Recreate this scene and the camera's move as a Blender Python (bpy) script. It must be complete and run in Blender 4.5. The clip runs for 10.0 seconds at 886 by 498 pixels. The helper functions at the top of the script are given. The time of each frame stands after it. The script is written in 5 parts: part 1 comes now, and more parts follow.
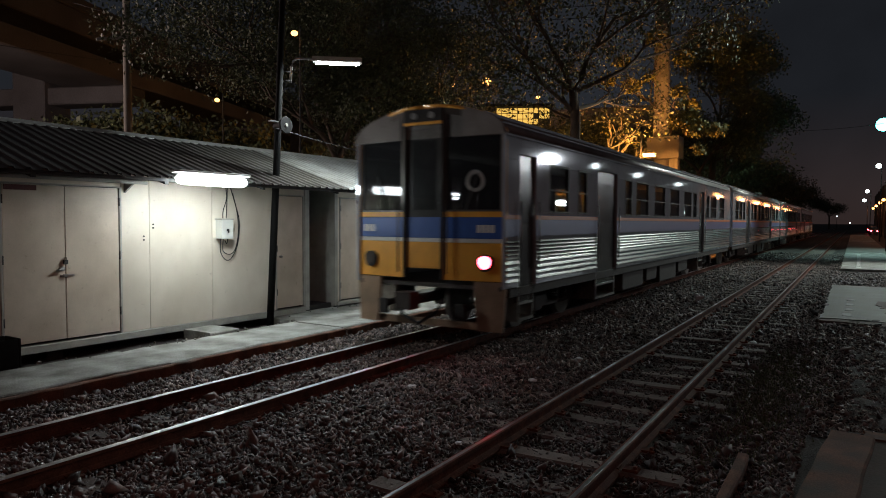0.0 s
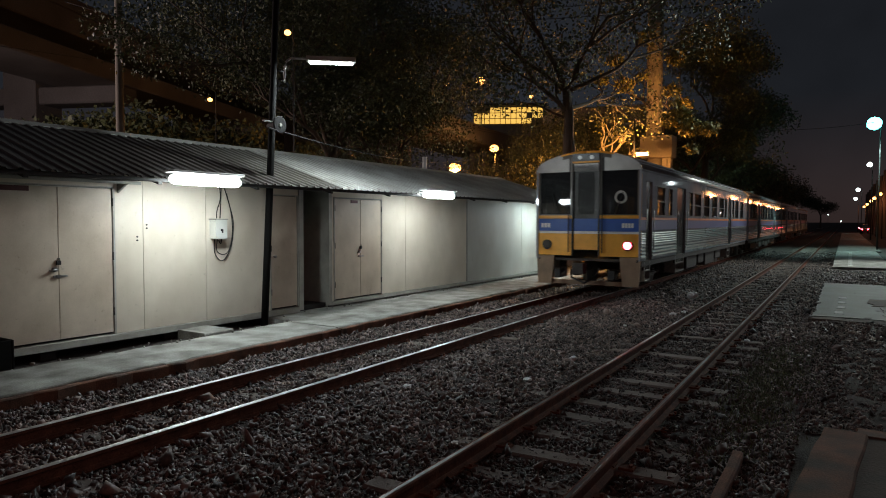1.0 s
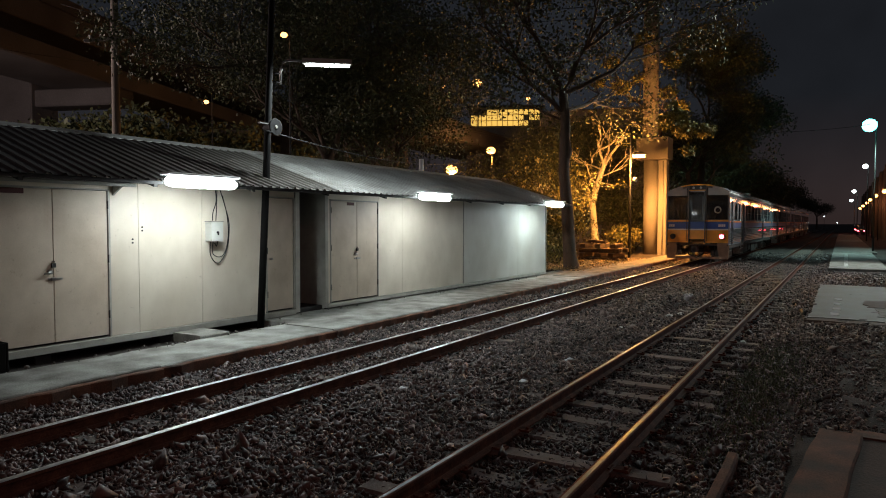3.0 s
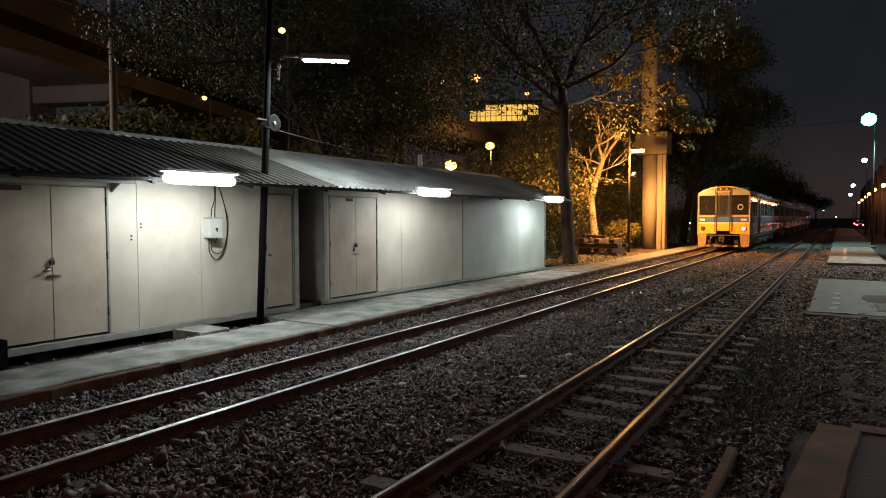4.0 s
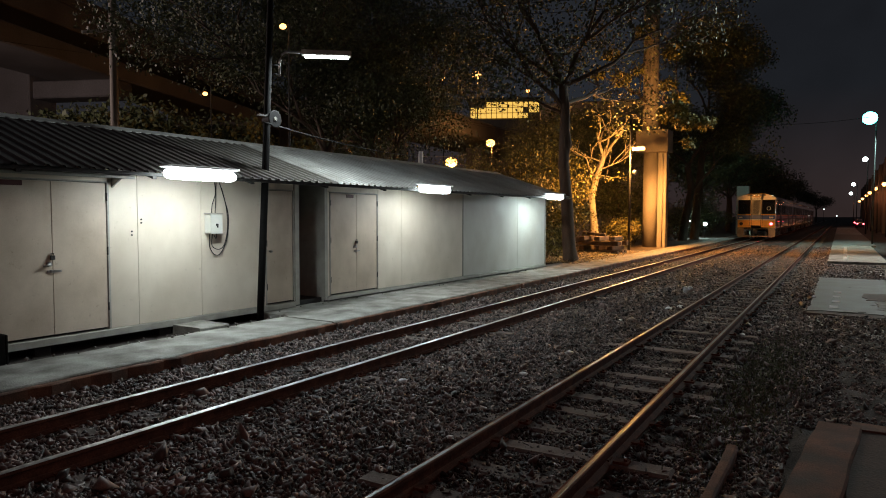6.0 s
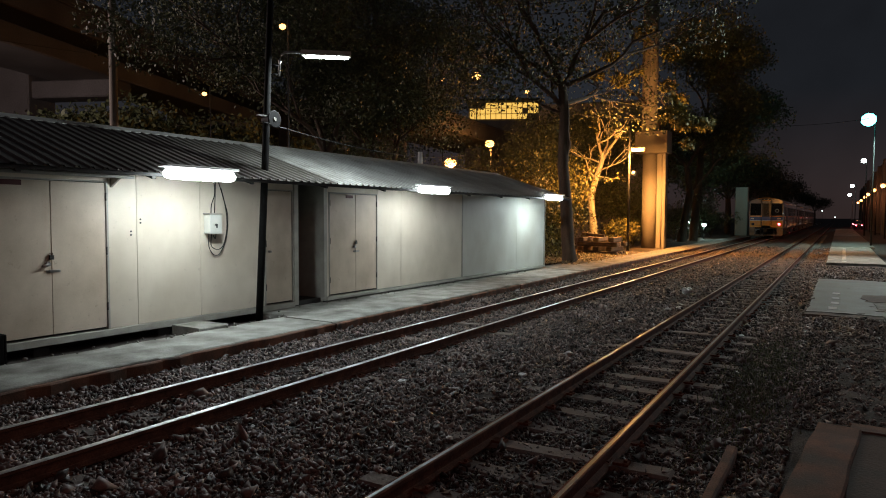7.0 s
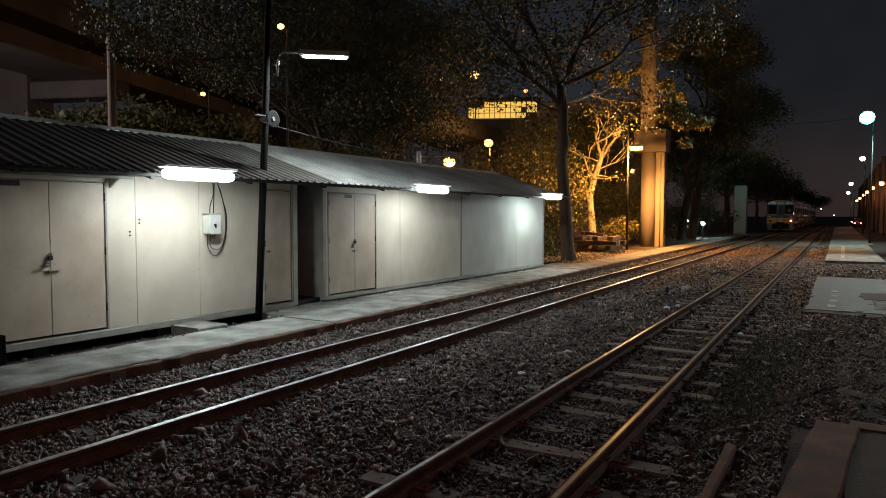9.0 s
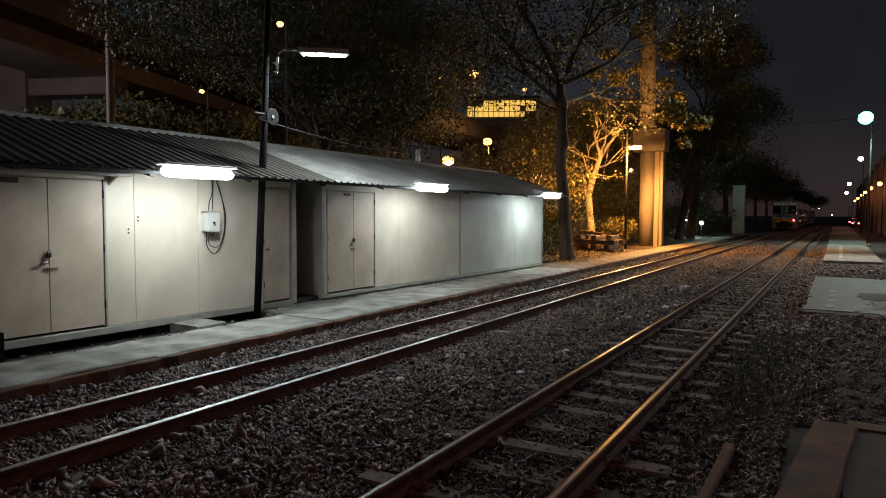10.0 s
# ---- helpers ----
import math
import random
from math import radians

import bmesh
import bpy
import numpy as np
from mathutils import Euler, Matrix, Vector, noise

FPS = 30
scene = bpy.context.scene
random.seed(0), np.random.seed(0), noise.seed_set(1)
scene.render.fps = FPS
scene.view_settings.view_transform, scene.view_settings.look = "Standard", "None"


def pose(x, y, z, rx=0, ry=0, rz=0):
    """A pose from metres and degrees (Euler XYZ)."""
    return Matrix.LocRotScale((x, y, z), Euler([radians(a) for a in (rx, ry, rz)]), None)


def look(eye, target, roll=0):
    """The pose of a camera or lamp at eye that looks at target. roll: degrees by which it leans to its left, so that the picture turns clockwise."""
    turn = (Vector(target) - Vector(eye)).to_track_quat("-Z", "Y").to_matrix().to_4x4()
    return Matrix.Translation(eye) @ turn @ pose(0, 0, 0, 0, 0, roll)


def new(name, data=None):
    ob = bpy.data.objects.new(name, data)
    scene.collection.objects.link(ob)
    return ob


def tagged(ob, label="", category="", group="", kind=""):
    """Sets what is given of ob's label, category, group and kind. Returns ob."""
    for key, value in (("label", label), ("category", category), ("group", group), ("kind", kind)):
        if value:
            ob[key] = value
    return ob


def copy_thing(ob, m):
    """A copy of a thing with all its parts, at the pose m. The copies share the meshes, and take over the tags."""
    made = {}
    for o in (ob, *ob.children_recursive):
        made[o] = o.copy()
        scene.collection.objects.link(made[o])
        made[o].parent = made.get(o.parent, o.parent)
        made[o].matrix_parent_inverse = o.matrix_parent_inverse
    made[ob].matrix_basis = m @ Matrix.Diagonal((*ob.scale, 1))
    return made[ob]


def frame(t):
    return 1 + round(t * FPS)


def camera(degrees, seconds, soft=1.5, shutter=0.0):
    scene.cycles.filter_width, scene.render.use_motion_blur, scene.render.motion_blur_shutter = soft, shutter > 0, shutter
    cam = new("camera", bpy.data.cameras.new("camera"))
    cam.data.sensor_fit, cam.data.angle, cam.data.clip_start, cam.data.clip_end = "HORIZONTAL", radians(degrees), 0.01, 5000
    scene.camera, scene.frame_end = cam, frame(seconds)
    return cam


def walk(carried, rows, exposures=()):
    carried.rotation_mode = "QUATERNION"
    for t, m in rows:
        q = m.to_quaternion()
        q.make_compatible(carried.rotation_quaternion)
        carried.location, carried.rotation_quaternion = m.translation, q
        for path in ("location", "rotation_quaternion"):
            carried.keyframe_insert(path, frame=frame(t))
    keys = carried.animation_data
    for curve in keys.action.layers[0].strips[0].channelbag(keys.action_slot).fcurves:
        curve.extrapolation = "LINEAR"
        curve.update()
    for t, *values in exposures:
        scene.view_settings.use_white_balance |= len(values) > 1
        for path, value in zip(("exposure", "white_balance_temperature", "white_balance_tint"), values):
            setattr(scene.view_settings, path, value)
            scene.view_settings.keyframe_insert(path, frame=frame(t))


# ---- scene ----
EYE_PATH = [
    (0, look((0.009, -0.004, 1.848), (-10.626, 16.913, 0.998), 0.299)),
    (0.5, look((0.008, -0.010, 1.850), (-10.547, 16.957, 1.001), 0.280)),
    (1, look((-0.002, -0.017, 1.852), (-10.472, 17.001, 0.982), 0.157)),
    (1.5, look((0.013, -0.007, 1.854), (-10.492, 16.992, 1.016), 0.095)),
    (2, look((0.022, -0.010, 1.861), (-10.436, 17.018, 1.034), 0.032)),
    (2.5, look((0.013, -0.009, 1.849), (-10.397, 17.051, 1.070), 0.142)),
    (4, look((0.012, -0.001, 1.854), (-10.365, 17.070, 0.912), -0.110)),
    (4.5, look((0.005, -0.003, 1.852), (-10.327, 17.092, 0.852), -0.012)),
    (5, look((0.004, -0.000, 1.850), (-10.334, 17.091, 0.847), 0.100)),
    (5.5, look((0.006, 0.000, 1.850), (-10.378, 17.063, 0.822), 0.092)),
    (7, look((-0.008, -0.001, 1.847), (-10.356, 17.085, 0.837), 0.253)),
    (7.5, look((-0.004, -0.004, 1.848), (-10.347, 17.089, 0.918), 0.156)),
    (8, look((-0.001, -0.003, 1.848), (-10.325, 17.097, 0.847), 0.085)),
    (8.5, look((0.002, -0.003, 1.844), (-10.309, 17.103, 0.822), 0.063)),
    (9, look((-0.000, -0.004, 1.846), (-10.328, 17.093, 0.816), 0.053)),
    (9.5, look((0.000, 0.000, 1.849), (-10.271, 17.129, 0.795), 0.117)),
    (10, look((-0.008, -0.009, 1.849), (-10.293, 17.110, 0.772), 0.269)),
]
cam = camera(68.32, 10.0, soft=1.0, shutter=0.5)
walk(cam, EYE_PATH)

# ---- night sky and exposure ----
world = bpy.data.worlds.new("night_sky")
scene.world = world
world.use_nodes = True
wn = world.node_tree
sky_bg = wn.nodes["Background"]
sky_co = wn.nodes.new("ShaderNodeTexCoord")
sky_noise = wn.nodes.new("ShaderNodeTexNoise")
sky_noise.inputs["Scale"].default_value = 3.0
sky_noise.inputs["Detail"].default_value = 4.0
sky_sep = wn.nodes.new("ShaderNodeSeparateXYZ")
sky_glow = wn.nodes.new("ShaderNodeValToRGB")      # dull city glow low over the horizon
sky_glow.color_ramp.elements[0].position, sky_glow.color_ramp.elements[0].color = 0.0, (2.1, 1.25, 0.95, 1)
sky_glow.color_ramp.elements[1].position, sky_glow.color_ramp.elements[1].color = 0.17, (1.0, 1.0, 1.0, 1)
sky_mix = wn.nodes.new("ShaderNodeMix")
sky_mix.data_type, sky_mix.blend_type = "RGBA", "MULTIPLY"
sky_mix.inputs["Factor"].default_value = 1.0
wn.links.new(sky_co.outputs["Generated"], sky_sep.inputs[0])
wn.links.new(sky_sep.outputs["Z"], sky_glow.inputs["Fac"])
sky_ramp = wn.nodes.new("ShaderNodeValToRGB")
sky_ramp.color_ramp.elements[0].position, sky_ramp.color_ramp.elements[0].color = 0.35, (0.0052, 0.0058, 0.0072, 1)
sky_ramp.color_ramp.elements[1].position, sky_ramp.color_ramp.elements[1].color = 0.70, (0.0105, 0.0118, 0.0148, 1)
wn.links.new(sky_co.outputs["Generated"], sky_noise.inputs["Vector"])
wn.links.new(sky_noise.outputs["Fac"], sky_ramp.inputs["Fac"])
wn.links.new(sky_ramp.outputs["Color"], sky_mix.inputs["A"])
wn.links.new(sky_glow.outputs["Color"], sky_mix.inputs["B"])
wn.links.new(sky_mix.outputs["Result"], sky_bg.inputs["Color"])
sky_bg.inputs["Strength"].default_value = 1.55
scene.view_settings.exposure = 0.20

FLUO = (0.86, 0.97, 1.0)
SODIUM = (1.0, 0.42, 0.10)
MERCURY = (0.62, 1.0, 0.95)


def lamp(name, kind, m, watts, colour, size=0.2, size_y=None, spot=None):
    data = bpy.data.lights.new(name, kind)
    data.energy, data.color = watts, colour
    if kind == "AREA":
        data.shape = "RECTANGLE" if size_y else "DISK"
        data.size = size
        if size_y:
            data.size_y = size_y
    else:
        data.shadow_soft_size = size
    if spot:
        data.spot_size, data.spot_blend = radians(spot), 0.6
    ob = new(name, data)
    ob.matrix_world = m
    return ob


# ---- materials ----
def mat(name, colour, rough=0.7, metal=0.0, var=0.25, scale=6.0, fine=60.0, bump=0.15, tint=None, stain=0.0,
        emit=None, strength=0.0, per_object=0.0, streak=1.0, spec=0.5, bump_dist=0.01, speck=0.0):
    """A procedural surface: colour varied by coarse stains and fine grain, relief from the grain."""
    m = bpy.data.materials.new(name)
    m.use_nodes = True
    t = m.node_tree
    N, L = t.nodes.new, t.links.new
    b = t.nodes["Principled BSDF"]
    co = N("ShaderNodeTexCoord")
    mp = N("ShaderNodeMapping")
    mp.inputs["Scale"].default_value = (1, 1, streak)
    L(co.outputs["Object"], mp.inputs["Vector"])
    n1 = N("ShaderNodeTexNoise")
    n1.inputs["Scale"].default_value, n1.inputs["Detail"].default_value = scale, 5
    n2 = N("ShaderNodeTexNoise")
    n2.inputs["Scale"].default_value, n2.inputs["Detail"].default_value = fine, 6
    L(mp.outputs["Vector"], n1.inputs["Vector"])
    L(co.outputs["Object"], n2.inputs["Vector"])
    r1 = N("ShaderNodeValToRGB")
    r1.color_ramp.elements[0].position, r1.color_ramp.elements[1].position = 0.3, 0.72
    lo = [c * (1 - var) for c in colour]
    hi = [min(1, c * (1 + var * 0.7)) for c in colour]
    if tint:
        lo = [a * (1 - stain) + b_ * stain for a, b_ in zip(lo, tint)]
    r1.color_ramp.elements[0].color = (*lo, 1)
    r1.color_ramp.elements[1].color = (*hi, 1)
    L(n1.outputs["Fac"], r1.inputs["Fac"])
    mx = N("ShaderNodeMix")
    mx.data_type, mx.blend_type = "RGBA", "MULTIPLY"
    r2 = N("ShaderNodeValToRGB")
    r2.color_ramp.elements[0].position, r2.color_ramp.elements[1].position = 0.3, 0.7
    g = 1 - var * 0.8
    r2.color_ramp.elements[0].color = (g, g, g, 1)
    L(n2.outputs["Fac"], r2.inputs["Fac"])
    mx.inputs["Factor"].default_value = 1.0
    L(r1.outputs["Color"], mx.inputs["A"])
    L(r2.outputs["Color"], mx.inputs["B"])
    out = mx.outputs["Result"]
    if speck:      # small rusty specks and scuffs
        n3 = N("ShaderNodeTexNoise")
        n3.inputs["Scale"].default_value, n3.inputs["Detail"].default_value, n3.inputs["Roughness"].default_value = 9.0, 8, 0.75
        L(co.outputs["Object"], n3.inputs["Vector"])
        r3 = N("ShaderNodeValToRGB")
        r3.color_ramp.elements[0].position, r3.color_ramp.elements[1].position = 0.60, 0.72
        r3.color_ramp.elements[1].color = (speck, speck, speck, 1)
        L(n3.outputs["Fac"], r3.inputs["Fac"])
        dirt = N("ShaderNodeMix")
        dirt.data_type = "RGBA"
        dirt.inputs["B"].default_value = (0.16, 0.10, 0.06, 1)
        L(r3.outputs["Color"], dirt.inputs["Factor"])
        L(out, dirt.inputs["A"])
        out = dirt.outputs["Result"]
    if per_object:
        oi = N("ShaderNodeObjectInfo")
        ge = N("ShaderNodeNewGeometry")
        ad = N("ShaderNodeMath")
        ad.operation = "ADD"
        L(oi.outputs["Random"], ad.inputs[0])
        L(ge.outputs["Random Per Island"], ad.inputs[1])
        fr = N("ShaderNodeMath")
        fr.operation = "FRACT"
        L(ad.outputs[0], fr.inputs[0])
        hs = N("ShaderNodeMapRange")
        hs.inputs["To Min"].default_value, hs.inputs["To Max"].default_value = 1 - per_object, 1 + per_object
        L(fr.outputs[0], hs.inputs["Value"])
        sc = N("ShaderNodeVectorMath")
        sc.operation = "SCALE"
        L(out, sc.inputs[0])
        L(hs.outputs["Result"], sc.inputs["Scale"])
        out = sc.outputs["Vector"]
    L(out, b.inputs["Base Color"])
    rr = N("ShaderNodeMapRange")
    rr.inputs["To Min"].default_value, rr.inputs["To Max"].default_value = max(0.02, rough * 0.8), min(1, rough * 1.2)
    L(n1.outputs["Fac"], rr.inputs["Value"])
    L(rr.outputs["Result"], b.inputs["Roughness"])
    b.inputs["Metallic"].default_value = metal
    b.inputs["Specular IOR Level"].default_value = spec
    if bump:
        bp = N("ShaderNodeBump")
        bp.inputs["Strength"].default_value, bp.inputs["Distance"].default_value = bump, bump_dist
        L(n2.outputs["Fac"], bp.inputs["Height"])
        L(bp.outputs["Normal"], b.inputs["Normal"])
    if emit:
        b.inputs["Emission Color"].default_value = (*emit, 1)
        b.inputs["Emission Strength"].default_value = strength
    return m


def glow(name, colour, strength):
    m = bpy.data.materials.new(name)
    m.use_nodes = True
    b = m.node_tree.nodes["Principled BSDF"]
    b.inputs["Base Color"].default_value = (0.8, 0.8, 0.8, 1)
    b.inputs["Emission Color"].default_value = (*colour, 1)
    b.inputs["Emission Strength"].default_value = strength
    return m


def glass(name, tint, rough=0.03, through_it=0.5):
    """Dusty tinted pane: partly clear, with the gloss of glass."""
    m = bpy.data.materials.new(name)
    m.use_nodes = True
    t = m.node_tree
    b = t.nodes["Principled BSDF"]
    b.inputs["Base Color"].default_value = (*tint, 1)
    b.inputs["Roughness"].default_value = rough
    b.inputs["IOR"].default_value = 1.5
    tr = t.nodes.new("ShaderNodeBsdfTransparent")
    mx = t.nodes.new("ShaderNodeMixShader")
    mx.inputs["Fac"].default_value = 1 - through_it
    t.links.new(tr.outputs[0], mx.inputs[1])
    t.links.new(b.outputs[0], mx.inputs[2])
    t.links.new(mx.outputs[0], t.nodes["Material Output"].inputs["Surface"])
    return m


M_WALL = mat("cream_panel_paint", (0.72, 0.65, 0.54), 0.5, var=0.07, scale=1.3, fine=70, bump=0.05, tint=(0.40, 0.31, 0.20), stain=0.36, streak=0.75, speck=0.4)
M_WALL2 = mat("grey_white_panel_paint", (0.60, 0.60, 0.56), 0.5, var=0.07, scale=1.1, fine=70, bump=0.05, tint=(0.36, 0.31, 0.24), stain=0.42, streak=0.7, speck=0.4)
M_DOOR = mat("beige_door_paint", (0.64, 0.54, 0.43), 0.5, var=0.10, scale=1.9, fine=80, bump=0.06, tint=(0.34, 0.25, 0.16), stain=0.42, streak=0.8, speck=0.6)
M_TRIM = mat("grey_trim_paint", (0.40, 0.39, 0.34), 0.55, var=0.2, scale=4, bump=0.08)
M_DARK = mat("dark_steel_and_recess_shade", (0.025, 0.024, 0.022), 0.7, 0.0, var=0.3, bump=0.1)
M_POLE = mat("black_painted_post", (0.010, 0.0098, 0.0095), 0.85, var=0.3, bump=0.05, spec=0.15)
M_BLACK = mat("black_rubber", (0.015, 0.015, 0.015), 0.7, var=0.2, bump=0.05)
M_STEEL = mat("worn_steel", (0.45, 0.44, 0.42), 0.35, 1.0, var=0.25, scale=12, bump=0.05)
# roof sheet darkened in its colour for the shade outside the pole lamp's light
M_ROOF_SHADED = mat("shaded_corrugated_sheet", (0.12, 0.115, 0.105), 0.5, 0.3, var=0.3, scale=1.2, fine=20, bump=0.06, tint=(0.09, 0.07, 0.05), stain=0.35)
M_ROOF = mat("grey_corrugated_sheet", (0.46, 0.47, 0.45), 0.45, 0.3, var=0.22, scale=1.2, fine=20, bump=0.06, tint=(0.2, 0.16, 0.12), stain=0.35)
M_CONC = mat("platform_concrete", (0.36, 0.36, 0.33), 0.85, var=0.40, scale=2.6, fine=48, bump=0.9, tint=(0.13, 0.12, 0.10), stain=0.75, speck=0.5)
M_CONC_WET = mat("damp_grey_concrete", (0.125, 0.13, 0.122), 0.7, var=0.5, scale=1.6, fine=30, bump=0.25, tint=(0.10, 0.075, 0.055), stain=0.6)
M_CONC_DIRT = mat("muddy_broken_concrete", (0.10, 0.065, 0.05), 0.9, var=0.5, scale=2.2, fine=40, bump=0.6, tint=(0.06, 0.045, 0.035), stain=0.5)
M_MARK = mat("worn_white_marking", (0.80, 0.81, 0.79), 0.8, var=0.45, scale=9, fine=60, bump=0.1)
M_CONC_EDGE = mat("stained_kerb_concrete", (0.22, 0.095, 0.055), 0.9, var=0.6, scale=3.5, fine=70, bump=0.5, bump_dist=0.006, tint=(0.05, 0.04, 0.03), stain=0.5)
M_PILLAR = mat("weathered_pillar_concrete", (0.23, 0.205, 0.175), 0.85, var=0.25, scale=0.7, fine=25, bump=0.25, tint=(0.22, 0.19, 0.15), stain=0.5, streak=0.3)
M_OLDCONC = mat("sooty_viaduct_concrete", (0.105, 0.096, 0.094), 0.9, var=0.3, scale=0.3, fine=8, bump=0.2, tint=(0.07, 0.055, 0.05), stain=0.5)
M_RUST = mat("rusty_rail_steel", (0.15, 0.055, 0.034), 0.9, 0.0, var=0.5, spec=0.2, scale=7, fine=60, bump=0.3)
M_RAILTOP_DULL = mat("browned_rail_head", (0.19, 0.18, 0.175), 0.36, 1.0, var=0.15, scale=1.5, fine=12, bump=0.0)
M_RAILTOP = mat("polished_rail_head", (0.82, 0.81, 0.80), 0.36, 1.0, var=0.35, scale=1.5, fine=12, bump=0.0)
M_SLEEPER = mat("concrete_sleeper", (0.14, 0.122, 0.108), 0.9, var=0.3, scale=5, fine=50, bump=0.35, per_object=0.3, tint=(0.14, 0.09, 0.07), stain=0.5)
M_STONE = mat("ballast_stone", (0.140, 0.100, 0.088), 0.55, var=0.4, scale=3, fine=35, bump=0.35, per_object=0.95)
# stones by the empty track: fines plus weaker lamplight, both in the colour
M_STONE_GRIMY_DIM = mat("dim_grimy_ballast_stone", (0.066, 0.043, 0.038), 0.6, var=0.4, scale=3, fine=35, bump=0.35, per_object=0.95)
M_GROUND = mat("ballast_bed", (0.050, 0.038, 0.032), 0.95, var=0.5, scale=3.0, fine=60, bump=0.8, bump_dist=0.015)
M_EARTH = mat("dry_earth", (0.13, 0.10, 0.075), 0.95, var=0.45, scale=0.8, fine=14, bump=0.8, bump_dist=0.03)
M_BARK = mat("rough_bark", (0.10, 0.072, 0.05), 0.9, var=0.4, scale=5, fine=35, bump=0.6, streak=0.3)
M_PALEBARK = mat("pale_bark", (0.58, 0.51, 0.37), 0.85, var=0.35, scale=5, fine=35, bump=0.4, streak=0.4)
M_WOOD = mat("old_timber", (0.19, 0.135, 0.09), 0.85, var=0.4, scale=5, fine=40, bump=0.4, per_object=0.3)
M_LEAF = mat("dull_green_leaf", (0.085, 0.100, 0.040), 0.6, var=0.35, scale=2, fine=30, bump=0.0, per_object=0.5)
# lighter, yellower leaf: the orange lamp's light is put into its colour
M_LEAF_LIT = mat("lamplit_yellow_leaf", (0.22, 0.20, 0.05), 0.6, var=0.35, scale=2, fine=30, bump=0.0, per_object=0.5)
M_DRYLEAF = mat("dry_straw", (0.46, 0.34, 0.16), 0.8, var=0.4, scale=6, fine=40, bump=0.2, per_object=0.5)
M_LITTER = mat("pale_litter", (0.86, 0.86, 0.84), 0.5, var=0.3, scale=9, bump=0.2)
M_HORN = mat("dark_grey_horn_paint", (0.020, 0.019, 0.019), 0.7, var=0.3, bump=0.03, spec=0.2)
M_BOX = mat("cream_plastic_box", (0.66, 0.66, 0.60), 0.4, var=0.06, bump=0.02)
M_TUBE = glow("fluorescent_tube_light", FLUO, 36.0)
M_SODIUM = glow("sodium_lamp_light", (1.0, 0.44, 0.10), 5.0)
M_MERC = glow("mercury_lamp_light", (0.14, 1.0, 0.93), 6.0)
M_WHITELAMP = glow("far_white_lamp_light", (0.85, 1.0, 1.0), 8.0)
M_RED = glow("red_tail_light", (1.0, 0.04, 0.06), 30.0)
M_YELLOWLIT = glow("lit_yellow_panel", (1.0, 0.58, 0.10), 0.9)
M_STAINLESS = mat("stainless_steel_body", (0.50, 0.52, 0.57), 0.045, 0.4, var=0.14, scale=2.5, fine=40, bump=0.0)
M_RIB = mat("ribbed_stainless_steel", (0.11, 0.105, 0.095), 0.32, 0.85, var=0.2, scale=3, fine=40, bump=0.03)
M_BLUE = mat("blue_train_paint", (0.035, 0.10, 0.36), 0.4, var=0.12, bump=0.02)
M_BLUESIDE = mat("grey_blue_side_band", (0.12, 0.14, 0.27), 0.4, 0.2, var=0.12, bump=0.02)
M_AMBER = mat("amber_yellow_train_paint", (0.82, 0.38, 0.045), 0.4, var=0.15, scale=3, bump=0.03)
M_ORANGE = mat("orange_stripe_paint", (0.62, 0.17, 0.05), 0.45, var=0.1, bump=0.02)
M_WHITE = mat("white_train_paint", (0.70, 0.70, 0.68), 0.45, var=0.08, bump=0.02)
M_CABSKIN = mat("dull_grey_cab_skin", (0.12, 0.108, 0.094), 0.35, 0.3, var=0.2, scale=3, bump=0.03)
M_FRONT = mat("dark_front_paint", (0.05, 0.05, 0.048), 0.25, 0.2, var=0.15, bump=0.03)
M_SKIRT = mat("grimy_skirt_paint", (0.30, 0.20, 0.13), 0.6, 0.1, var=0.3, scale=3, bump=0.1)
M_UNDER = mat("grimy_underframe", (0.06, 0.05, 0.045), 0.75, 0.2, var=0.4, scale=5, bump=0.3)
M_TROOF = mat("dull_train_roof", (0.33, 0.31, 0.29), 0.33, 0.6, var=0.25, scale=2, bump=0.08)
M_SEAT = mat("dark_seat_cloth", (0.06, 0.07, 0.12), 0.9, var=0.2, bump=0.1)
M_CABGLASS = glass("dark_cab_glass", (0.018, 0.02, 0.022), 0.04, 0.3)
M_GLASS = glass("dusty_train_window", (0.02, 0.022, 0.025), 0.04, 0.76)
M_CARPAINT = mat("dark_car_paint", (0.05, 0.05, 0.055), 0.25, 0.2, var=0.1, bump=0.0)
M_SIGN = mat("dark_red_sign", (0.09, 0.02, 0.018), 0.5, var=0.15, bump=0.02)


# ---- mesh helpers ----
def box(bm, x0, x1, y0, y1, z0, z1, m=None):
    vs = [Vector((x, y, z)) for z in (z0, z1) for y in (y0, y1) for x in (x0, x1)]
    if m is not None:
        vs = [m @ v for v in vs]
    v = [bm.verts.new(c) for c in vs]
    for f in ((0, 2, 3, 1), (4, 5, 7, 6), (0, 1, 5, 4), (2, 6, 7, 3), (0, 4, 6, 2), (1, 3, 7, 5)):
        bm.faces.new([v[i] for i in f])


def bevel(bm, w, seg=1):
    bmesh.ops.bevel(bm, geom=list(bm.edges), offset=w, segments=seg, affect="EDGES", profile=0.7)


def bbox(x0, x1, y0, y1, z0, z1, w=0.006, seg=1):
    bm = bmesh.new()
    box(bm, x0, x1, y0, y1, z0, z1)
    bevel(bm, w, seg)
    return bm


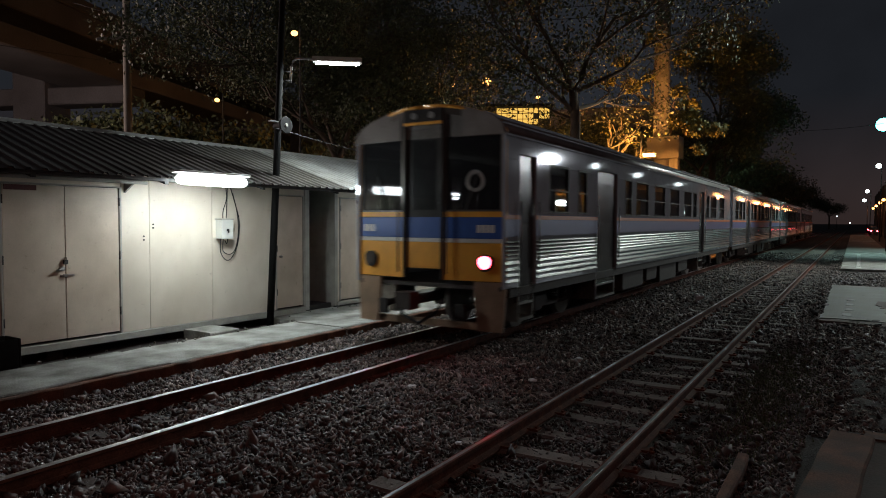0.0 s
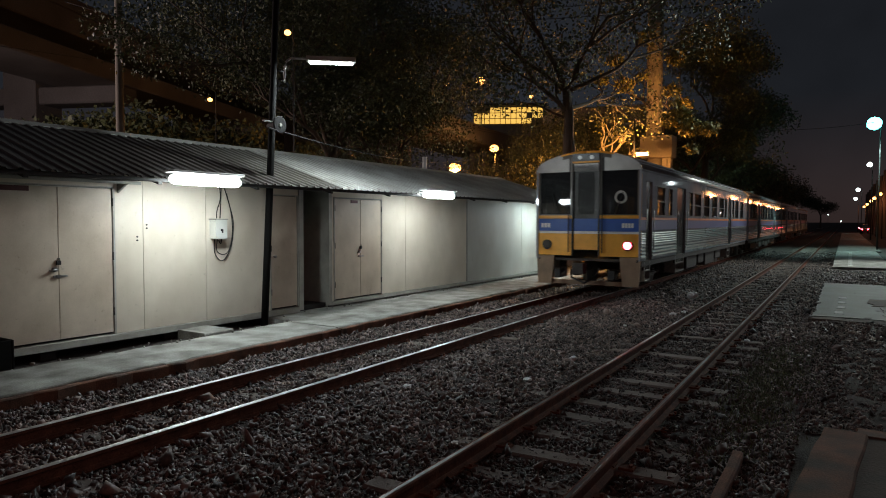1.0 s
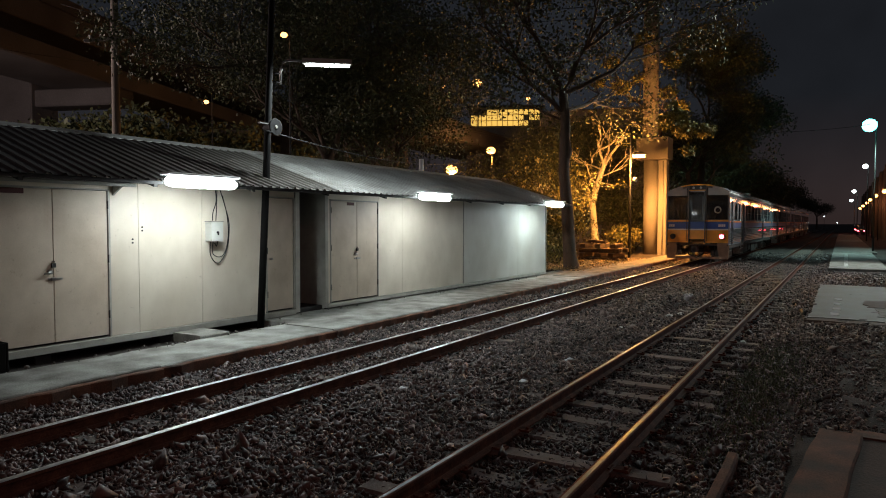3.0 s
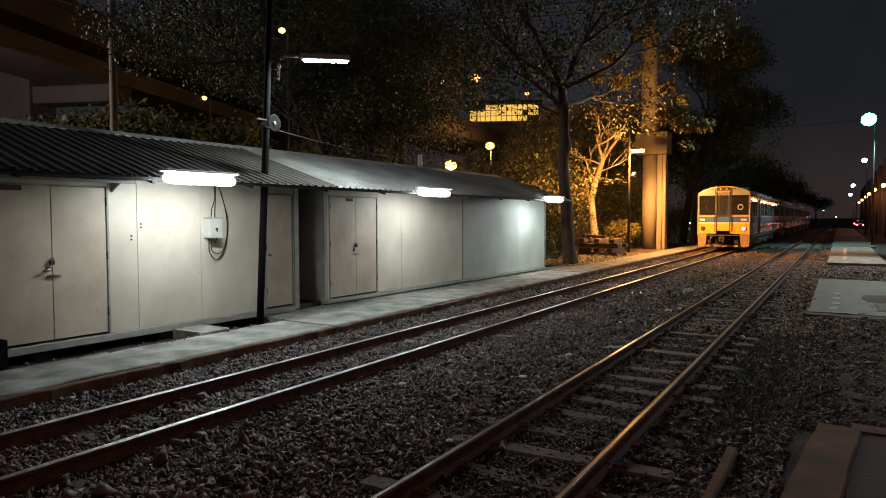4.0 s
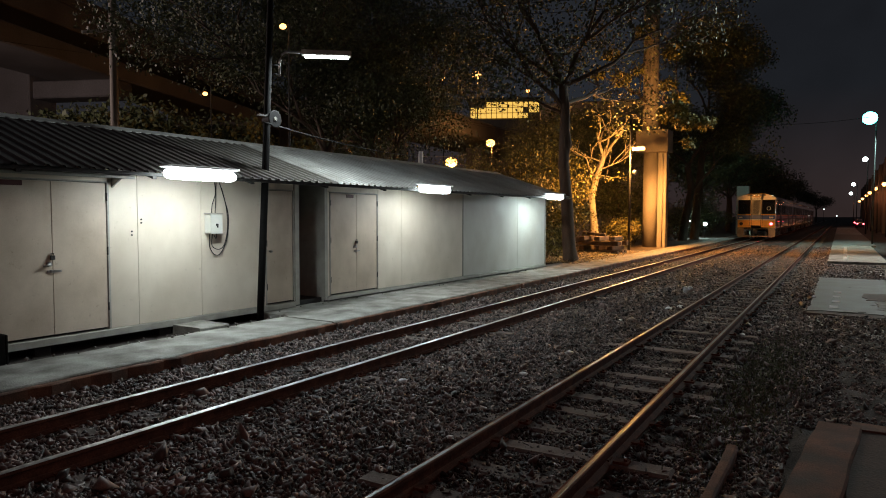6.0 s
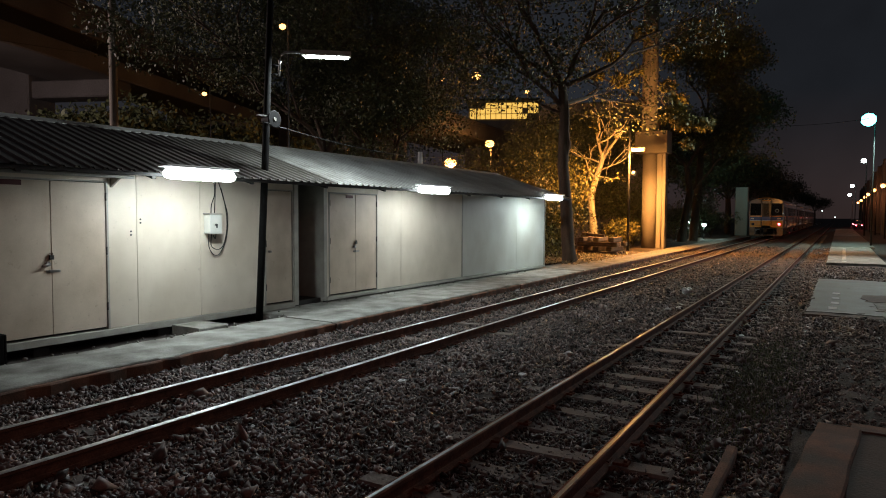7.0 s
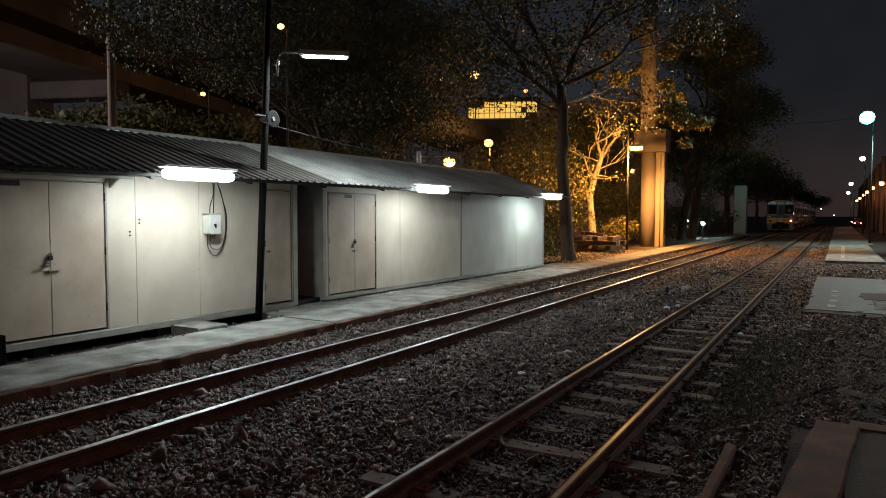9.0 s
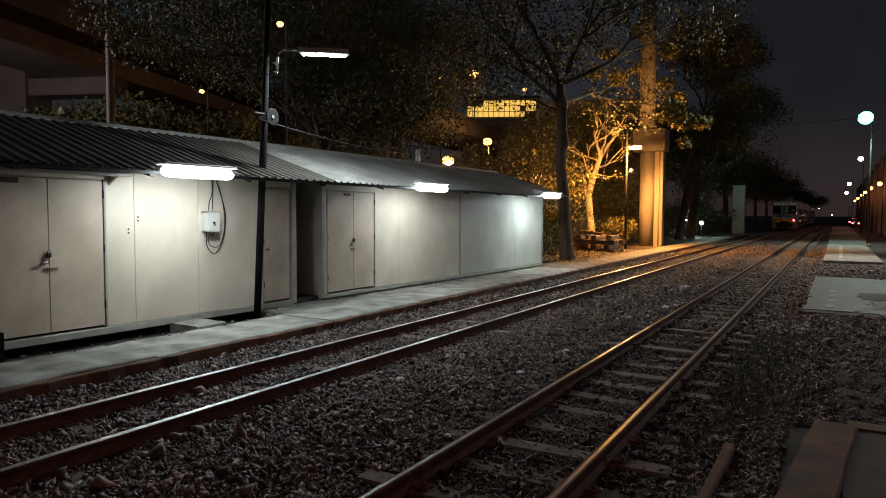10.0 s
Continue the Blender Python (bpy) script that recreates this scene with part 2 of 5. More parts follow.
def tube(bm, pts, radii, sides=8, caps=True):
    """A tapered tube along points."""
    rings = []
    n = len(pts)
    pts = [Vector(p) for p in pts]
    for i, p in enumerate(pts):
        d = (pts[min(i + 1, n - 1)] - pts[max(i - 1, 0)]).normalized()
        a = d.cross(Vector((0, 0, 1)) if abs(d.z) < 0.9 else Vector((1, 0, 0))).normalized()
        b = d.cross(a)
        r = radii[i] if hasattr(radii, "__len__") else radii
        rings.append([bm.verts.new(p + (a * math.cos(2 * math.pi * k / sides) + b * math.sin(2 * math.pi * k / sides)) * r) for k in range(sides)])
    for r0, r1 in zip(rings, rings[1:]):
        for k in range(sides):
            f = bm.faces.new((r0[k], r0[(k + 1) % sides], r1[(k + 1) % sides], r1[k]))
            f.smooth = True
    if caps and sides > 2:
        bm.faces.new(rings[0][::-1])
        bm.faces.new(rings[-1])


def prism(bm, outline, axis, a, b):
    """Extrude a closed outline (pairs) along an axis from a to b."""
    def put(p, s):
        return {"x": (s, p[0], p[1]), "y": (p[0], s, p[1]), "z": (p[0], p[1], s)}[axis]
    v0 = [bm.verts.new(put(p, a)) for p in outline]
    v1 = [bm.verts.new(put(p, b)) for p in outline]
    n = len(outline)
    for i in range(n):
        bm.faces.new((v0[i], v0[(i + 1) % n], v1[(i + 1) % n], v1[i]))
    bm.faces.new(v0[::-1])
    bm.faces.new(v1)


def mesh_of(name, bm, material):
    bmesh.ops.recalc_face_normals(bm, faces=bm.faces)
    me = bpy.data.meshes.new(name)
    bm.to_mesh(me)
    bm.free()
    for m in (material if isinstance(material, (list, tuple)) else [material]):
        me.materials.append(m)
    return me


def part(name, bm, material, parent=None, label="", m=None):
    ob = new(name, mesh_of(name, bm, material))
    if parent is not None:
        ob.parent = parent
    if m is not None:
        ob.matrix_basis = m
    if label:
        ob["label"] = label
    return ob


def thing(name, m, label, category, group="", kind=""):
    ob = new(name)
    ob.empty_display_size = 0.2
    ob.matrix_basis = m
    return tagged(ob, label, category, group, kind)


def np_mesh(name, verts, faces, material):
    """verts (n,3), faces (m,3 or 4) as arrays."""
    me = bpy.data.meshes.new(name)
    k = faces.shape[1]
    me.vertices.add(len(verts))
    me.vertices.foreach_set("co", np.asarray(verts, np.float32).ravel())
    me.loops.add(faces.size)
    me.loops.foreach_set("vertex_index", np.asarray(faces, np.int32).ravel())
    me.polygons.add(len(faces))
    me.polygons.foreach_set("loop_start", np.arange(0, faces.size, k, dtype=np.int32))
    me.update(calc_edges=True)
    me.materials.append(material)
    return me


# ---- ground ----
TRACK_A, TRACK_B = -5.61, -2.07      # centre lines: the train's track and the empty one
PLAT_Z = 0.05


def ground_height(x, y):
    """Height of the ballast and soil, rail heads at zero."""
    z = np.full(np.shape(x), -0.15)
    z = z + 0.07 * np.exp(-((x + 3.85) / 0.55) ** 2)
    z = z + np.clip((x + 1.0) / 0.7, 0, 1) * 0.12
    z = z - 0.006 * np.exp(-(np.abs(x - TRACK_B) / 0.62) ** 4)
    z = z + np.clip((-6.7 - x) / 0.4, 0, 1) * 0.035
    z = z + 0.015 * np.sin(x * 3.1 + y * 1.3) * np.sin(y * 2.3 - x)
    return z


def build_ground():
    xs = np.concatenate([[-900, -300, -120, -60, -35, -22, -14, -11, -9.0, -8.0], np.arange(-7.3, 1.6, 0.12), [2, 3, 5, 9, 16, 40, 120, 300, 900]])
    ys = np.concatenate([[-400, -120, -40, -12, -5, -2], np.arange(0, 30, 0.15), np.arange(30, 100, 1.0), [110, 130, 160, 220, 320, 520, 900, 1600]])
    X, Y = np.meshgrid(xs, ys)
    Z = ground_height(X, Y)
    near = (X > -7.4) & (X < 1.6) & (Y > 0) & (Y < 60)
    rng = np.random.default_rng(3)
    Z = Z + near * rng.normal(0, 0.012, Z.shape)
    nx, ny = len(xs), len(ys)
    idx = np.arange(nx * ny).reshape(ny, nx)
    F = np.stack([idx[:-1, :-1], idx[:-1, 1:], idx[1:, 1:], idx[1:, :-1]], -1).reshape(-1, 4)
    ob = new("ground", np_mesh("ground", np.stack([X, Y, Z], -1).reshape(-1, 3), F, M_GROUND))
    tagged(ob, "dark brown ballast bed and soil beside railway tracks", "ground", kind="structure")


def rail_outline():
    """Half profile mirrored: head, web, foot; head top at zero, height 0.14."""
    half = [(0.033, -0.004), (0.034, -0.028), (0.010, -0.040), (0.008, -0.105), (0.055, -0.128), (0.055, -0.140)]
    return [(0.024, 0.0)] + half + [(-x, z) for x, z in half[::-1]] + [(-0.024, 0.0)]


def build_track(cx, label, top, worn, lift=0.0):
    track = thing("railway_track", pose(cx, 0, 0), label, "railway track", "railway tracks", "structure")
    for s in (-1, 1):
        bm = bmesh.new()
        prism(bm, rail_outline(), "y", -12, 330)
        rail = part("rail", bm, M_RUST, track, "rusty steel rail with polished head", pose(0.525 * s, 0, 0))
        bm = bmesh.new()
        prism(bm, [(-worn, 0.0015), (worn, 0.0015), (worn + 0.006, -0.003), (-worn - 0.006, -0.003)], "y", -12, 330)
        part("rail_head", bm, top, rail, "shiny worn running surface")
    bm = bmesh.new()
    box(bm, -1.0, 1.0, -0.11, 0.11, -0.30, -0.125)
    bevel(bm, 0.02)
    me = mesh_of("sleeper", bm, M_SLEEPER)
    bm = bmesh.new()
    box(bm, -0.06, 0.06, -0.05, 0.05, -0.135, -0.105)
    box(bm, -0.045, -0.02, -0.02, 0.02, -0.11, -0.085)
    clip = mesh_of("rail_clip", bm, M_RUST)
    rng = random.Random(int(-cx * 10))
    for i in range(150):
        y = -2.1 + i * 0.6 + rng.uniform(-0.03, 0.03)
        ob = new("sleeper", me)
        ob.parent = track
        ob.matrix_basis = pose(rng.uniform(-0.03, 0.03), y, lift + rng.uniform(-0.022, -0.004), 0, rng.uniform(-1, 1), rng.uniform(-1.2, 1.2))
        if i < 35:
            for x, turn in ((-0.61, 0), (-0.46, 180), (0.46, 0), (0.61, 180)):
                c = new("rail_clip", clip)
                c.parent = ob
                c.matrix_basis = pose(x, 0, 0.0, 0, 0, turn)
    return track


def stone_cloud(name, count, region, size, seed, keep, label, stone=None):
    """Broken stones, each a small lumpy polyhedron, in one mesh."""
    rng = np.random.default_rng(seed)
    x0, x1, y0, y1 = region
    x = rng.uniform(x0, x1, count)
    y = y0 + (y1 - y0) * rng.uniform(0, 1, count) ** 1.5
    ok = keep(x, y)
    x, y = x[ok], y[ok]
    n = len(x)
    base = np.array([(1, 0, 0), (-1, 0, 0), (0, 1, 0), (0, -1, 0), (0, 0, 1), (0, 0, -1)], float)
    tri = np.array([(0, 2, 4), (2, 1, 4), (1, 3, 4), (3, 0, 4), (2, 0, 5), (1, 2, 5), (3, 1, 5), (0, 3, 5)])
    s = size * rng.lognormal(0, 0.35, n)
    P = base[None] * rng.uniform(0.55, 1.25, (n, 6, 1)) + rng.normal(0, 0.22, (n, 6, 3))
    P = P * s[:, None, None] * np.array([1.1, 0.8, 0.5])
    q = rng.normal(size=(n, 4))
    q /= np.linalg.norm(q, axis=1, keepdims=True)
    w, a, b, c = q.T
    R = np.stack([1 - 2 * (b * b + c * c), 2 * (a * b - c * w), 2 * (a * c + b * w), 2 * (a * b + c * w), 1 - 2 * (a * a + c * c), 2 * (b * c - a * w),
                  2 * (a * c - b * w), 2 * (b * c + a * w), 1 - 2 * (a * a + b * b)], -1).reshape(n, 3, 3)
    P = np.einsum("nij,nkj->nki", R, P)
    z = ground_height(x, y) + s * rng.uniform(-0.1, 0.55, n)
    P += np.stack([x, y, z], -1)[:, None]
    F = (tri[None] + 6 * np.arange(n)[:, None, None]).reshape(-1, 3)
    ob = new(name, np_mesh(name, P.reshape(-1, 3), F, stone or M_STONE))
    tagged(ob, label, "ballast", kind="stuff")


def off_rails(x, y):
    ok = np.ones(len(x), bool)
    for c in (TRACK_A, TRACK_B):
        for s in (-1, 1):
            ok &= np.abs(x - c - 0.533 * s) > 0.075
    return ok & ~((x > -0.5) & (y > 14.2) & (y < 22.7)) & ~((x > -0.4) & (y > 29.5)) & ~((x > -0.3) & (y < 6.5))


def build_ballast():
    stone_cloud("ballast_stones", 56000, (-7.2, -2.95, 2.2, 16), 0.026, 11, off_rails, "loose grey-brown crushed stone ballast around rails")
    stone_cloud("ballast_stones", 48000, (-2.95, 0.0, 2.2, 16), 0.022, 15, off_rails, "grimy crushed stone ballast around rails, darkened for dimmer light", M_STONE_GRIMY_DIM)
    stone_cloud("ballast_stones", 44000, (-7.2, 1.5, 12, 48), 0.034, 12, off_rails, "loose grey-brown crushed stone ballast along tracks")
    stone_cloud("gravel_stones", 52000, (-0.9, 3.2, 4.5, 30), 0.020, 13, off_rails, "fine grey gravel beside the empty track")


# ---- platforms ----
def rough_slab(x0, x1, y0, y1, z0, z1, seed, step=0.35, jitter=0.02):
    """A slab whose long edges are chipped and uneven."""
    rng = random.Random(seed)
    bm = bmesh.new()
    n = max(2, int((y1 - y0) / step))
    rows = []
    for i in range(n + 1):
        y = y0 + (y1 - y0) * i / n
        a, b = x0 + rng.uniform(-jitter, jitter), x1 + rng.uniform(-jitter, jitter)
        dz = rng.uniform(-0.006, 0.006)
        rows.append([bm.verts.new(c) for c in ((a, y, z0), (a, y, z1 + dz), (b - 0.015, y, z1 + dz), (b, y, z1 + dz - 0.015), (b, y, z0))])
    for r0, r1 in zip(rows, rows[1:]):
        for k in range(4):
            bm.faces.new((r0[k], r0[k + 1], r1[k + 1], r1[k]))
    bm.faces.new(rows[0])
    bm.faces.new(rows[-1][::-1])
    return bm


def broken_slab(x0, x1, y0, y1, z0, z1, seed, step=0.22, jitter=0.04):
    """A slab with a ragged outline on all four sides."""
    rng = random.Random(seed)

    def side(a, b):
        n = max(2, int(math.dist(a, b) / step))
        return [(a[0] + (b[0] - a[0]) * i / n + rng.uniform(-jitter, jitter), a[1] + (b[1] - a[1]) * i / n + rng.uniform(-jitter, jitter) * 1.6) for i in range(n)]
    ring = side((x0, y0), (x1, y0)) + side((x1, y0), (x1, y1)) + side((x1, y1), (x0, y1)) + side((x0, y1), (x0, y0))
    bm = bmesh.new()
    low = [bm.verts.new((x, y, z0)) for x, y in ring]
    top = [bm.verts.new((x, y, z1)) for x, y in ring]
    bm.faces.new(top)
    for i in range(len(ring)):
        j = (i + 1) % len(ring)
        bm.faces.new((low[i], low[j], top[j], top[i]))
    return bm


def build_platforms():
    p = thing("platform_west", pose(0, 0, 0), "low cracked concrete platform strip along the train track", "platform", kind="structure")
    y, i = -3.0, 0
    for length in (5.6, 2.5, 3.3, 3.1, 4.4, 5.2, 6, 6, 7, 8, 9, 12):
        part("slab", rough_slab(-8.42, -7.27, y + 0.006, y + length - 0.006, -0.4, PLAT_Z + 0.008 * math.sin(i * 2.1), i), M_CONC, p)
        part("kerb", rough_slab(-7.268, -7.19, y, y + length - 0.02, -0.4, PLAT_Z - 0.02, i + 50, 0.22, 0.035), M_CONC_EDGE, p)
        y, i = y + length, i + 1
    part("slab", rough_slab(-9.3, -8.425, 8.6, 24.0, -0.4, PLAT_Z - 0.03, 80), M_CONC, p)
    part("slab", rough_slab(-9.05, -8.4, 6.6, 7.15, -0.05, PLAT_Z + 0.045, 81, 0.2), M_CONC, p, "loose concrete cover slab over the trench")
    part("slab", rough_slab(-10.6, -8.425, 24.1, 62.0, -0.4, PLAT_Z - 0.02, 82, 0.8, 0.08), M_EARTH, p, "sandy earth margin of the platform")
    e = thing("platform_east", pose(0, 0, 0), "worn pale concrete platform slabs beside the empty track", "platform", kind="structure")
    part("slab", broken_slab(-0.50, 2.6, 14.75, 22.8, -0.3, 0.0, 90), M_CONC_WET, e)
    part("slab", broken_slab(-0.52, 2.7, 14.30, 14.70, -0.3, -0.01, 97, 0.3, 0.07), M_CONC_DIRT, e, "broken muddy edge of the slab")
    part("slab", broken_slab(0.1, 2.7, 13.75, 14.25, -0.3, -0.02, 98, 0.25, 0.06), M_CONC_DIRT, e, "broken muddy edge of the slab")
    part("slab", broken_slab(0.55, 2.5, 17.1, 18.6, -0.1, 0.008, 99, 0.2, 0.09), M_CONC_DIRT, e, "muddy patch on the slab")
    part("slab", broken_slab(0.70, 2.4, 15.4, 16.9, -0.1, 0.010, 100, 0.2, 0.05), M_CONC, e, "pale concrete patch")
    for k, (x, y) in enumerate([(-0.06, 15.45), (-0.03, 16.42), (-0.02, 17.42), (-0.01, 18.5)] + [(0.22 + 0.006 * i, 31.0 + 1.0 * i) for i in range(14)]):
        part("marking", broken_slab(x - 0.075, x + 0.075, y - 0.2, y + 0.2, -0.02, 0.006 if k < 4 else 0.081, 200 + k, 0.1, 0.012), M_MARK, e, "worn white dash" if k == 0 else "")
    part("slab", rough_slab(-0.38, 1.62, 30.0, 47.0, -0.3, 0.07, 91), M_CONC, e)
    part("slab", rough_slab(-0.38, 1.9, 47.2, 75.0, -0.3, 0.07, 92), M_CONC_WET, e)
    part("slab", rough_slab(-0.38, 1.9, 75.2, 120.0, -0.3, 0.07, 93, 1.0), M_CONC, e)
    kerb = rough_slab(-0.165, 0.165, -2.2, 1.7, -0.3, 0.035, 94, 0.25, 0.006)
    bmesh.ops.transform(kerb, matrix=pose(-0.10, 4.9, 0, 0, 0, -5.0), verts=kerb.verts)
    part("kerb", kerb, M_CONC_EDGE, e, "reddish broken concrete kerb edge")
    part("slab", broken_slab(0.06, 3.0, 2.9, 6.55, -0.3, 0.005, 95, 0.3, 0.05), M_CONC_DIRT, e)
    part("slab", broken_slab(0.12, 3.0, 6.62, 6.80, -0.3, 0.02, 197, 0.3, 0.03), M_CONC_EDGE, e, "broken slab edge")
    part("kerb", rough_slab(-0.73, -0.66, 3.2, 5.7, -0.3, -0.01, 96, 0.4, 0.01), M_CONC_EDGE, e)


# ---- the shed ----
SHED = pose(-9.46, 0, 0, 0, 0, -1.49)     # local: y along the wall, x out of it


def build_shed():
    shed = thing("shed", SHED, "long low cream panel shed with grey corrugated roof", "shed")

    def add(name, bm, material, parent=shed, label=""):
        return part(name, bm, material, parent, label)

    zb, zt = 0.14, 2.62
    # wall panels, set side by side, with openings for the doors and a recess between the two halves
    panels = [(-1.2, 1.2, M_WALL), (1.206, 3.30, M_WALL), (5.738, 6.187, M_WALL), (6.193, 7.337, M_WALL), (7.343, 8.752, M_WALL),
              (12.148, 13.07, M_WALL), (13.074, 15.94, M_WALL), (15.99, 19.4, M_WALL2), (19.403, 21.55, M_WALL2)]
    for a, b, mm in panels:
        add("wall_panel", bbox(-0.06, 0.0, a, b, zb, zt, 0.004), mm)
    for a, b in ((3.31, 5.732), (8.756, 9.488), (10.442, 12.144)):
        add("wall_panel", bbox(-0.06, 0.0, a, b, 2.34, zt, 0.004), M_WALL, label="panel above a door")
    add("joint_cover", bbox(-0.05, 0.016, 15.943, 15.987, zb, 2.42, 0.004), M_TRIM)
    add("corner_post", bbox(-0.06, 0.022, 21.553, 21.61, zb, zt, 0.005), M_TRIM)
    add("corner_post", bbox(-0.08, 0.02, 9.498, 9.62, 0.06, zt, 0.006), M_TRIM)
    add("corner_post", bbox(-0.08, 0.02, 10.35, 10.44, 0.06, zt, 0.006), M_TRIM)
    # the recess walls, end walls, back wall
    # near side and back in near-black: the recess's gloom is put into the colour
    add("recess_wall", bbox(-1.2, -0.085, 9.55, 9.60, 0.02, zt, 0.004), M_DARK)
    add("recess_wall", bbox(-1.2, -0.085, 10.37, 10.42, 0.02, zt, 0.004), M_TRIM)
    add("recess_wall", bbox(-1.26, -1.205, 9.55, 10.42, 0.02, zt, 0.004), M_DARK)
    add("end_wall", bbox(-4.0, -0.064, 21.55, 21.606, zb, zt, 0.004), M_WALL2)
    add("end_wall", bbox(-4.0, -0.064, -1.256, -1.204, zb, zt, 0.004), M_WALL2)
    add("back_wall", bbox(-4.06, -4.004, -1.2, 21.55, zb, zt, 0.004), M_WALL2)
    for e in (-1.255, 21.552):
        bm = bmesh.new()
        prism(bm, [(-4.0, zt), (-0.06, zt), (-2.0, 3.34)], "y", e, e + 0.05)
        add("gable", bm, M_WALL2)
    # floor beam under the wall and its footings
    add("base_beam", bbox(-0.10, 0.035, -1.2, 9.5, 0.03, 0.135, 0.006), M_TRIM)
    add("base_beam", bbox(-0.10, 0.035, 10.42, 21.6, 0.055, 0.135, 0.006), M_TRIM)
    for y in np.arange(-1.0, 21.6, 1.9):
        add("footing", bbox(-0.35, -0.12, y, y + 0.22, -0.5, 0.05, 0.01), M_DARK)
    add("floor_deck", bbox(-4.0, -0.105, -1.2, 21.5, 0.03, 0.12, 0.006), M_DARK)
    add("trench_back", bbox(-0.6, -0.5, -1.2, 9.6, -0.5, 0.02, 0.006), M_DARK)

    def door(a, b, seam, handle_y, mm, z0=0.17, z1=2.31, vent=None):
        for s0, s1 in (((a, seam), (seam, b)) if seam else ((a, b),)):
            leaf = add("door_leaf", bbox(-0.045, -0.006, s0 + 0.004, s1 - 0.004, z0, z1, 0.004), mm, label="painted steel door leaf")
            left = s0 == a
            hy = s0 - 0.004 if left else s1 + 0.004
            for hz in (0.42, 1.25, 2.05):
                bm = bmesh.new()
                tube(bm, [(0.004, hy, hz), (0.004, hy, hz + 0.12)], 0.011, 8)
                part("hinge", bm, M_DARK, leaf)
        for y in (a - 0.036, b + 0.004):
            add("door_jamb", bbox(-0.06, 0.010, y, y + 0.032, 0.14, z1 + 0.006, 0.004), M_TRIM)
        add("door_head", bbox(-0.06, 0.012, a - 0.036, b + 0.036, z1 + 0.008, z1 + 0.029, 0.004), M_TRIM)
        if handle_y:
            bm = bmesh.new()
            tube(bm, [(-0.005, handle_y, 1.16), (0.05, handle_y, 1.16)], [0.035, 0.03], 12)
            tube(bm, [(0.045, handle_y - 0.09, 1.14), (0.055, handle_y + 0.01, 1.16)], 0.013, 8)
            add("door_handle", bm, M_STEEL, label="steel lever handle")
            bm = bmesh.new()
            box(bm, -0.004, 0.012, handle_y - 0.02, handle_y + 0.17, 1.045, 1.075)
            box(bm, -0.004, 0.03, handle_y + 0.02, handle_y + 0.07, 1.04, 1.08)
            add("hasp", bm, M_STEEL, label="steel hasp")
            bm = bmesh.new()
            box(bm, 0.0, 0.035, handle_y + 0.02, handle_y + 0.075, 1.22, 1.28)
            tube(bm, [(0.018, handle_y + 0.03, 1.28), (0.018, handle_y + 0.03, 1.31), (0.018, handle_y + 0.065, 1.31), (0.018, handle_y + 0.065, 1.28)], 0.006, 6)
            add("padlock", bm, M_DARK, label="dark padlock")

    door(4.13, 5.70, 4.92, 4.86, M_DOOR)
    add("wall_panel", bbox(-0.06, 0.0, 3.306, 4.092, zb, 2.335, 0.004), M_WALL)
    door(8.79, 9.46, None, None, M_DOOR)
    bm = bmesh.new()
    tube(bm, [(-0.005, 8.86, 1.16), (0.05, 8.86, 1.16), (0.06, 8.86, 1.15)], [0.02, 0.026, 0.02], 10)
    add("door_knob", bm, M_STEEL, label="steel door knob")
    door(10.55, 12.11, 11.39, 11.32, M_DOOR)
    add("wall_panel", bbox(-0.06, 0.0, 10.444, 10.512, zb, 2.335, 0.004), M_WALL)
    # signs over the doors
    add("door_sign", bbox(0.0, 0.012, 4.15, 4.55, 2.235, 2.305, 0.003), M_SIGN, label="small dark red name plate")
    add("door_sign", bbox(0.0, 0.012, 11.05, 11.28, 2.225, 2.29, 0.003), M_SIGN, label="small dark red name plate")
    # rain hood above the first door
    bm = bmesh.new()
    prism(bm, [(0.0, 2.40), (0.0, 2.46), (0.28, 2.42), (0.28, 2.375)], "y", 3.6, 6.0)
    bevel(bm, 0.005)
    add("door_hood", bm, M_TRIM, label="pale rain hood above the double door")
    for y in (5.78,):
        bm = bmesh.new()
        prism(bm, [(0.0, 2.25), (0.0, 2.40), (0.24, 2.38)], "y", y, y + 0.03)
        add("hood_bracket", bm, M_TRIM)
    # bolts in the panel
    for u, z in ((6.25, 1.775), (6.25, 1.72), (6.09, 1.59), (6.09, 1.535)):
        bm = bmesh.new()
        tube(bm, [(0, u, z), (0.012, u, z)], 0.014, 8)
        add("bolt", bm, M_DARK)
    # roof: corrugated sheets, near slope and far slope
    def sheet(y0, y1, slope_out):
        bm = bmesh.new()
        pitch = 0.19
        prof = []
        y = y0
        while y < y1 - 1e-6:
            for dy, dz in ((0, 0), (0.10, 0), (0.118, 0.028), (0.165, 0.028), (0.183, 0)):
                if y + dy <= y1:
                    prof.append((y + dy, dz))
            y += pitch
        prof.append((y1, 0))
        xe, ze = (0.92, 2.45) if slope_out else (-4.7, 2.50)
        ends = ((xe, ze), (-2.0, 3.40))
        for t in (0.0, -0.006):
            rows = [[bm.verts.new((x, yy, z + dz + t)) for yy, dz in prof] for x, z in ends]
            for i in range(len(prof) - 1):
                bm.faces.new((rows[0][i], rows[0][i + 1], rows[1][i + 1], rows[1][i]))
        return bm
    # sheets short of the pole lamp take the shaded colour
    for y0 in np.arange(-1.6, 21.6, 0.95):
        add("roof_sheet", sheet(y0, min(y0 + 0.95, 21.75), True), M_ROOF_SHADED if y0 < 9.6 else M_ROOF)
    add("far_roof_slope", sheet(-1.6, 21.75, False), M_ROOF)
    bm = bmesh.new()
